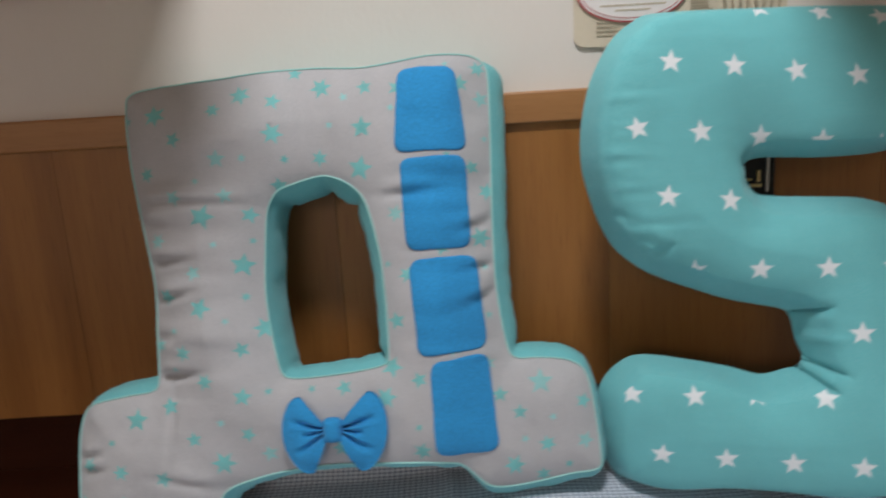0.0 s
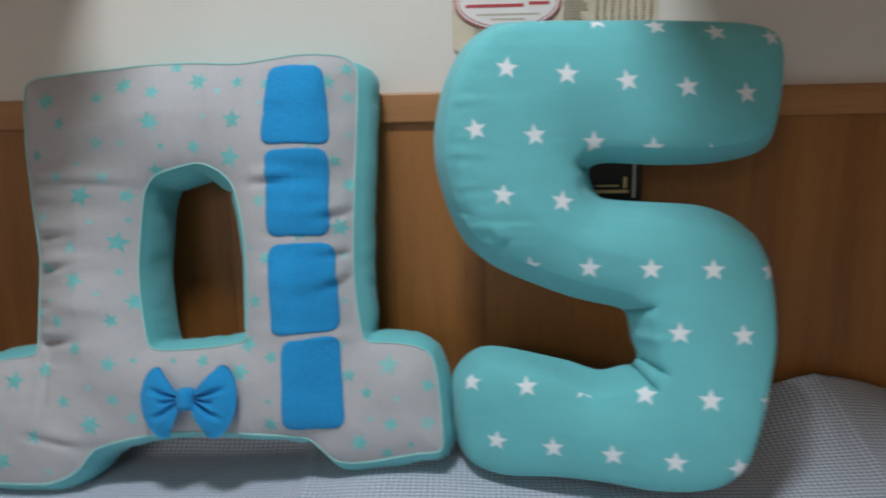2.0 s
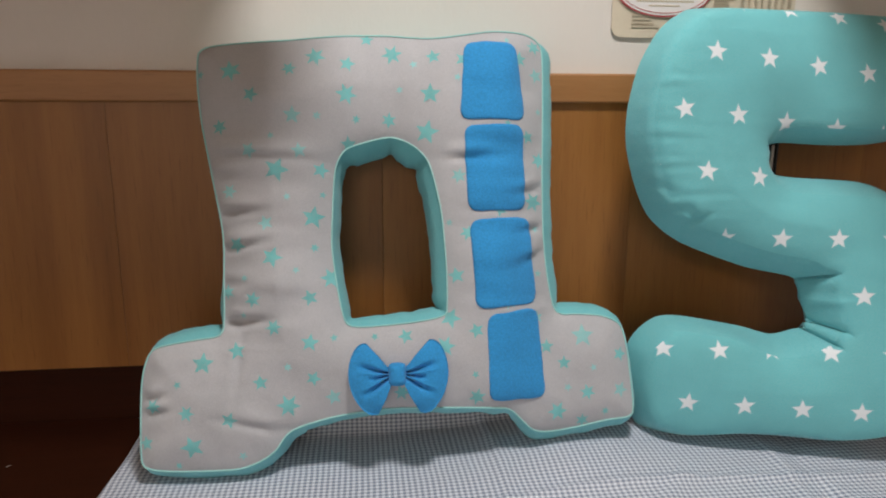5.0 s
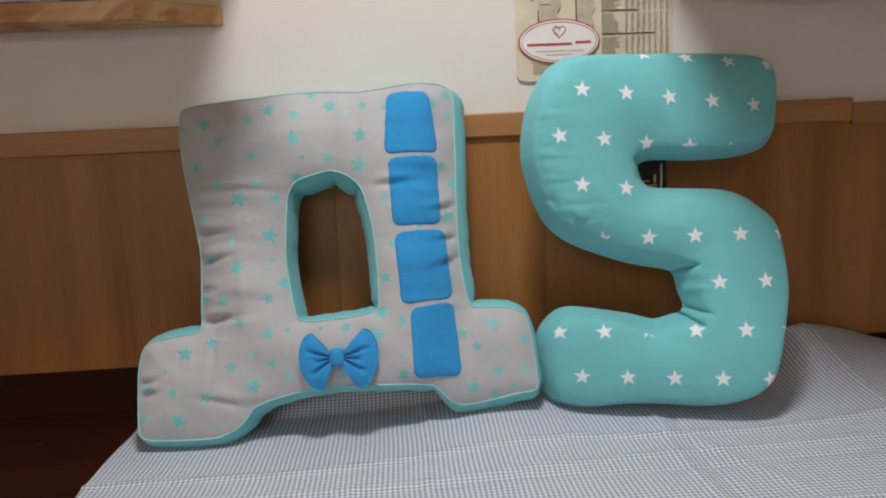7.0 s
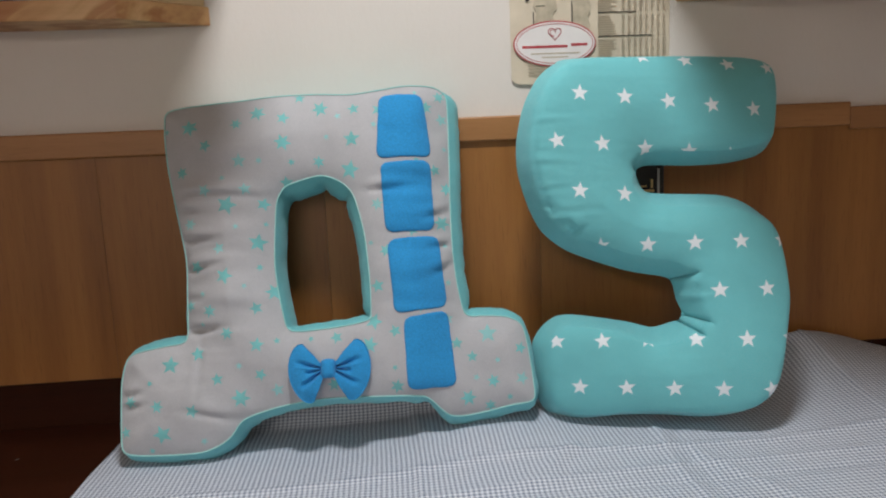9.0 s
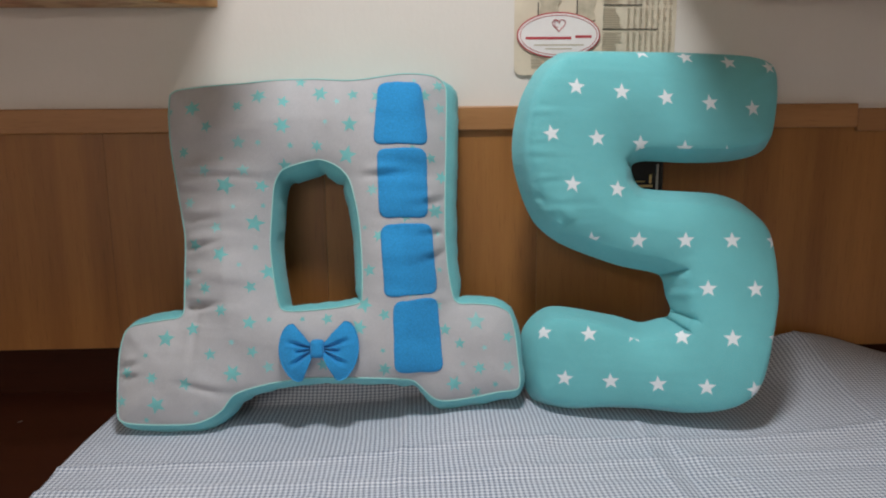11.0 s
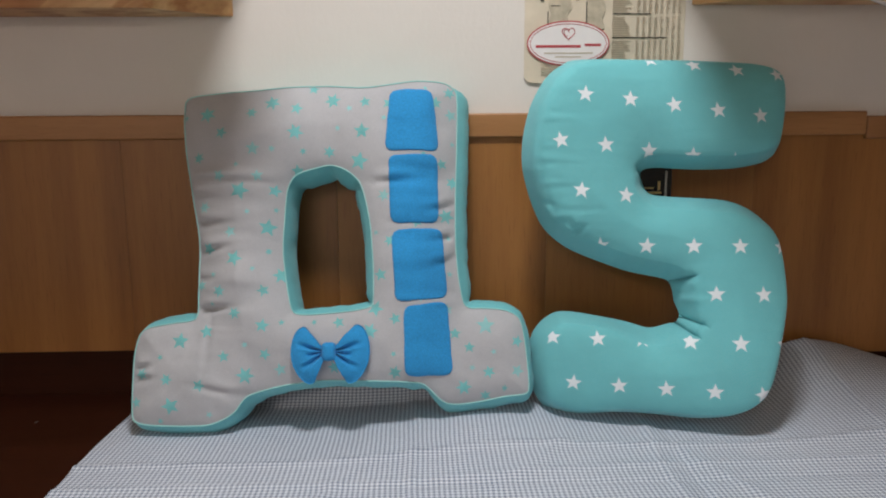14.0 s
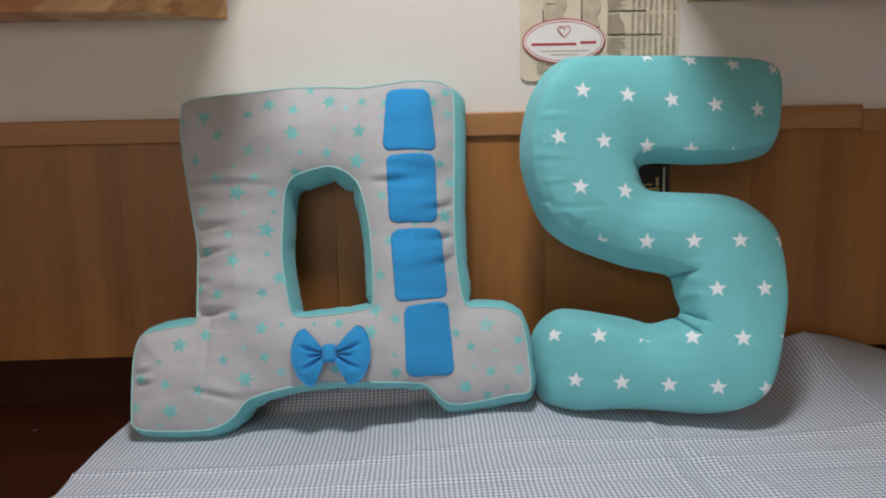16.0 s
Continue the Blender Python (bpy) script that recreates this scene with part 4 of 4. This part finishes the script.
# socket behind the turquoise cushion
socket = tagged(new("wall_socket"), "old black plastic wall socket with a brass contact, on the panelling", "socket")
bm = box_bm(0.345, 0.428, 0.836, 0.8605, 1.028, 1.104, 0.005, 3)
part("body", bm, M_BLACK, socket)
for a, b, c, dd in ((0.3485, 0.4245, 1.0315, 1.0345), (0.3485, 0.4245, 1.0975, 1.1005), (0.3485, 0.3515, 1.0345, 1.0975), (0.4215, 0.4245, 1.0345, 1.0975)):
    block("frame", a, b, 0.8330, 0.8362, c, dd, M_BLACK, 0.001, socket)
for x0, x1, z0, z1 in ((0.364, 0.410, 1.0440, 1.0480), (0.370, 0.398, 1.0520, 1.0545), (0.404, 0.408, 1.0500, 1.0640)):
    block("contact", x0, x1, 0.8325, 0.8358, z0, z1, M_BRASS, 0.0008, socket, "brass strip")
# pale metal strip put in for the highlight along the socket's edge
block("plate_highlight", 0.4150, 0.4185, 0.8328, 0.8358, 1.0380, 1.0800, M_GLINT, 0.0008, socket, "metal edge, its highlight built as a bright strip")


# ---- shelves ----
def slab(name, plan, z0, z1, material, parent, bevel=0.0015, label=""):
    """A board of any plan outline between two heights."""
    bm = bmesh.new()
    low = [bm.verts.new((x, y, z0)) for x, y in plan]
    face = bm.faces.new(low)
    up = bmesh.ops.extrude_face_region(bm, geom=[face])
    bmesh.ops.translate(bm, vec=(0, 0, z1 - z0), verts=[g for g in up["geom"] if isinstance(g, bmesh.types.BMVert)])
    bmesh.ops.recalc_face_normals(bm, faces=bm.faces[:])
    bmesh.ops.bevel(bm, geom=bm.edges[:], offset=bevel, segments=2, affect="EDGES", profile=0.5)
    return part(name, bm, material, parent, label)


def shelf_box(far, end, z0, way, brow):
    """A shallow open pine shelf whose end slants back to the wall; way is the side on which that end lies, brow the
    free edge of the added shade board.
    """
    thing = tagged(new("wall_shelf"), "shallow light pine shelf with slanted end, fixed to the wall", "shelf", "wall shelves")
    front, rear = 0.785, WY - 0.001
    corner = end - way * 0.105
    deep = [(far, front), (corner, front), (end, rear), (far, rear)]
    slab("bottom_board", deep, z0, z0 + 0.027, M_PINE, thing)
    # an unseen board and its bracket, added to cast shade on wall and cushions
    slab("shade_board", [(far, brow[0][1]), *brow, (brow[-1][0], rear), (corner + way * 0.012, rear), (corner + way * 0.012, 0.69), (far, 0.69)], z0 + 0.150, z0 + 0.170, M_PINE, thing)
    block("shade_bracket", min(far, far + way * 0.03), max(far, far + way * 0.03), 0.6905, rear, z0 + 0.150, z0 + 0.170, M_PINE, 0.001, thing)
    t = 0.014 * way
    slab("end_board", [(corner - t * 0.4, front + 0.003), (corner, front + 0.003), (end - t * 0.4, rear - 0.001), (end - t * 1.6, rear - 0.001)], z0 + 0.0272, z0 + 0.1498, M_PALE_LIT, thing)
    block("post", min(corner, corner - way * 0.030), max(corner, corner - way * 0.030), front - 0.004, front + 0.012, z0 + 0.0272, z0 + 0.1498, M_PINE, 0.0015, thing)
    return thing


shelf_box(-1.10, -0.247, 1.317, 1, ((-0.100, 0.49), (-0.120, 0.60), (-0.192, 0.645)))
east_shelf = shelf_box(1.25, 0.455, 1.333, -1, ((0.278, 0.40), (0.298, 0.585), (0.365, 0.645)))
# two dark spots on the lower edge, built as small blocks
for px in (0.615, 0.654):
    block("dark_spot", px - 0.006, px + 0.006, 0.7862, 0.7950, 1.3288, 1.3336, M_BLACK, 0.0012, east_shelf, "small dark spot on the lower edge")
cable = tagged(new("cable"), "white cable hanging in a shallow loop under the shelf", "cable")
loop = []
for k in range(33):
    t = k / 32
    loop.append((0.668 + 0.44 * t, 0.772 - 0.012 * math.sin(math.pi * t), 1.3315 - 0.042 * (1 - (2 * t - 1) ** 2) ** 0.85))
tube("cord", loop, 0.0028, M_STICKER, cable, closed=False, sides=10)
for t in (0, 1):
    block("clip", 0.663 + 0.44 * t, 0.673 + 0.44 * t, 0.767, 0.777, 1.3260, 1.3332, M_STICKER, 0.0012, cable)


def folded_stack(name, x0, x1, y0, y1, z0, layers, material, label, category, seed):
    r = random.Random(seed)
    thing = tagged(new(name), label, category)
    z = z0
    for k in range(layers):
        h = r.uniform(0.006, 0.012)
        a, b = x0 + r.uniform(-0.006, 0.006), x1 + r.uniform(-0.008, 0.008)
        f = y0 + r.uniform(-0.010, 0.006)
        bm = box_bm(a, b, f, y1, z, z + h, 0.0028, 2)
        bmesh.ops.subdivide_edges(bm, edges=[e for e in bm.edges if e.calc_length() > 0.05], cuts=26, use_grid_fill=True)
        for vert in bm.verts:
            vert.co.z += 0.0030 * wave(vert.co.x * 16, vert.co.y * 16, 1.7) + 0.0016 * wave(vert.co.x * 45, vert.co.y * 30, k * 1.7)
            if vert.co.y < f + 0.02:
                vert.co.z -= 0.0035 * (0.5 + wave(vert.co.x * 9, k * 3.3)) - 0.0012 * wave(vert.co.x * 70, k * 5.1)
                vert.co.y += 0.005 * wave(vert.co.x * 22, vert.co.z * 60, k * 2.2)
        for fc in bm.faces:
            fc.smooth = True
        part("folded_piece", bm, material[k % len(material)], thing)
        z += h + 0.0022
    return thing


folded_stack("fabric_packets", -0.86, -0.396, 0.782, 0.850, 1.3475, 6, (M_PACK, M_LILAC), "stack of lilac-grey folded fabric in clear packets on the shelf", "fabric stack", 5)
folded_stack("fabric_packets", 0.755, 1.15, 0.778, 0.850, 1.3640, 3, (M_STICKER, M_PACK), "small stack of white folded packets on the shelf", "fabric stack", 8)
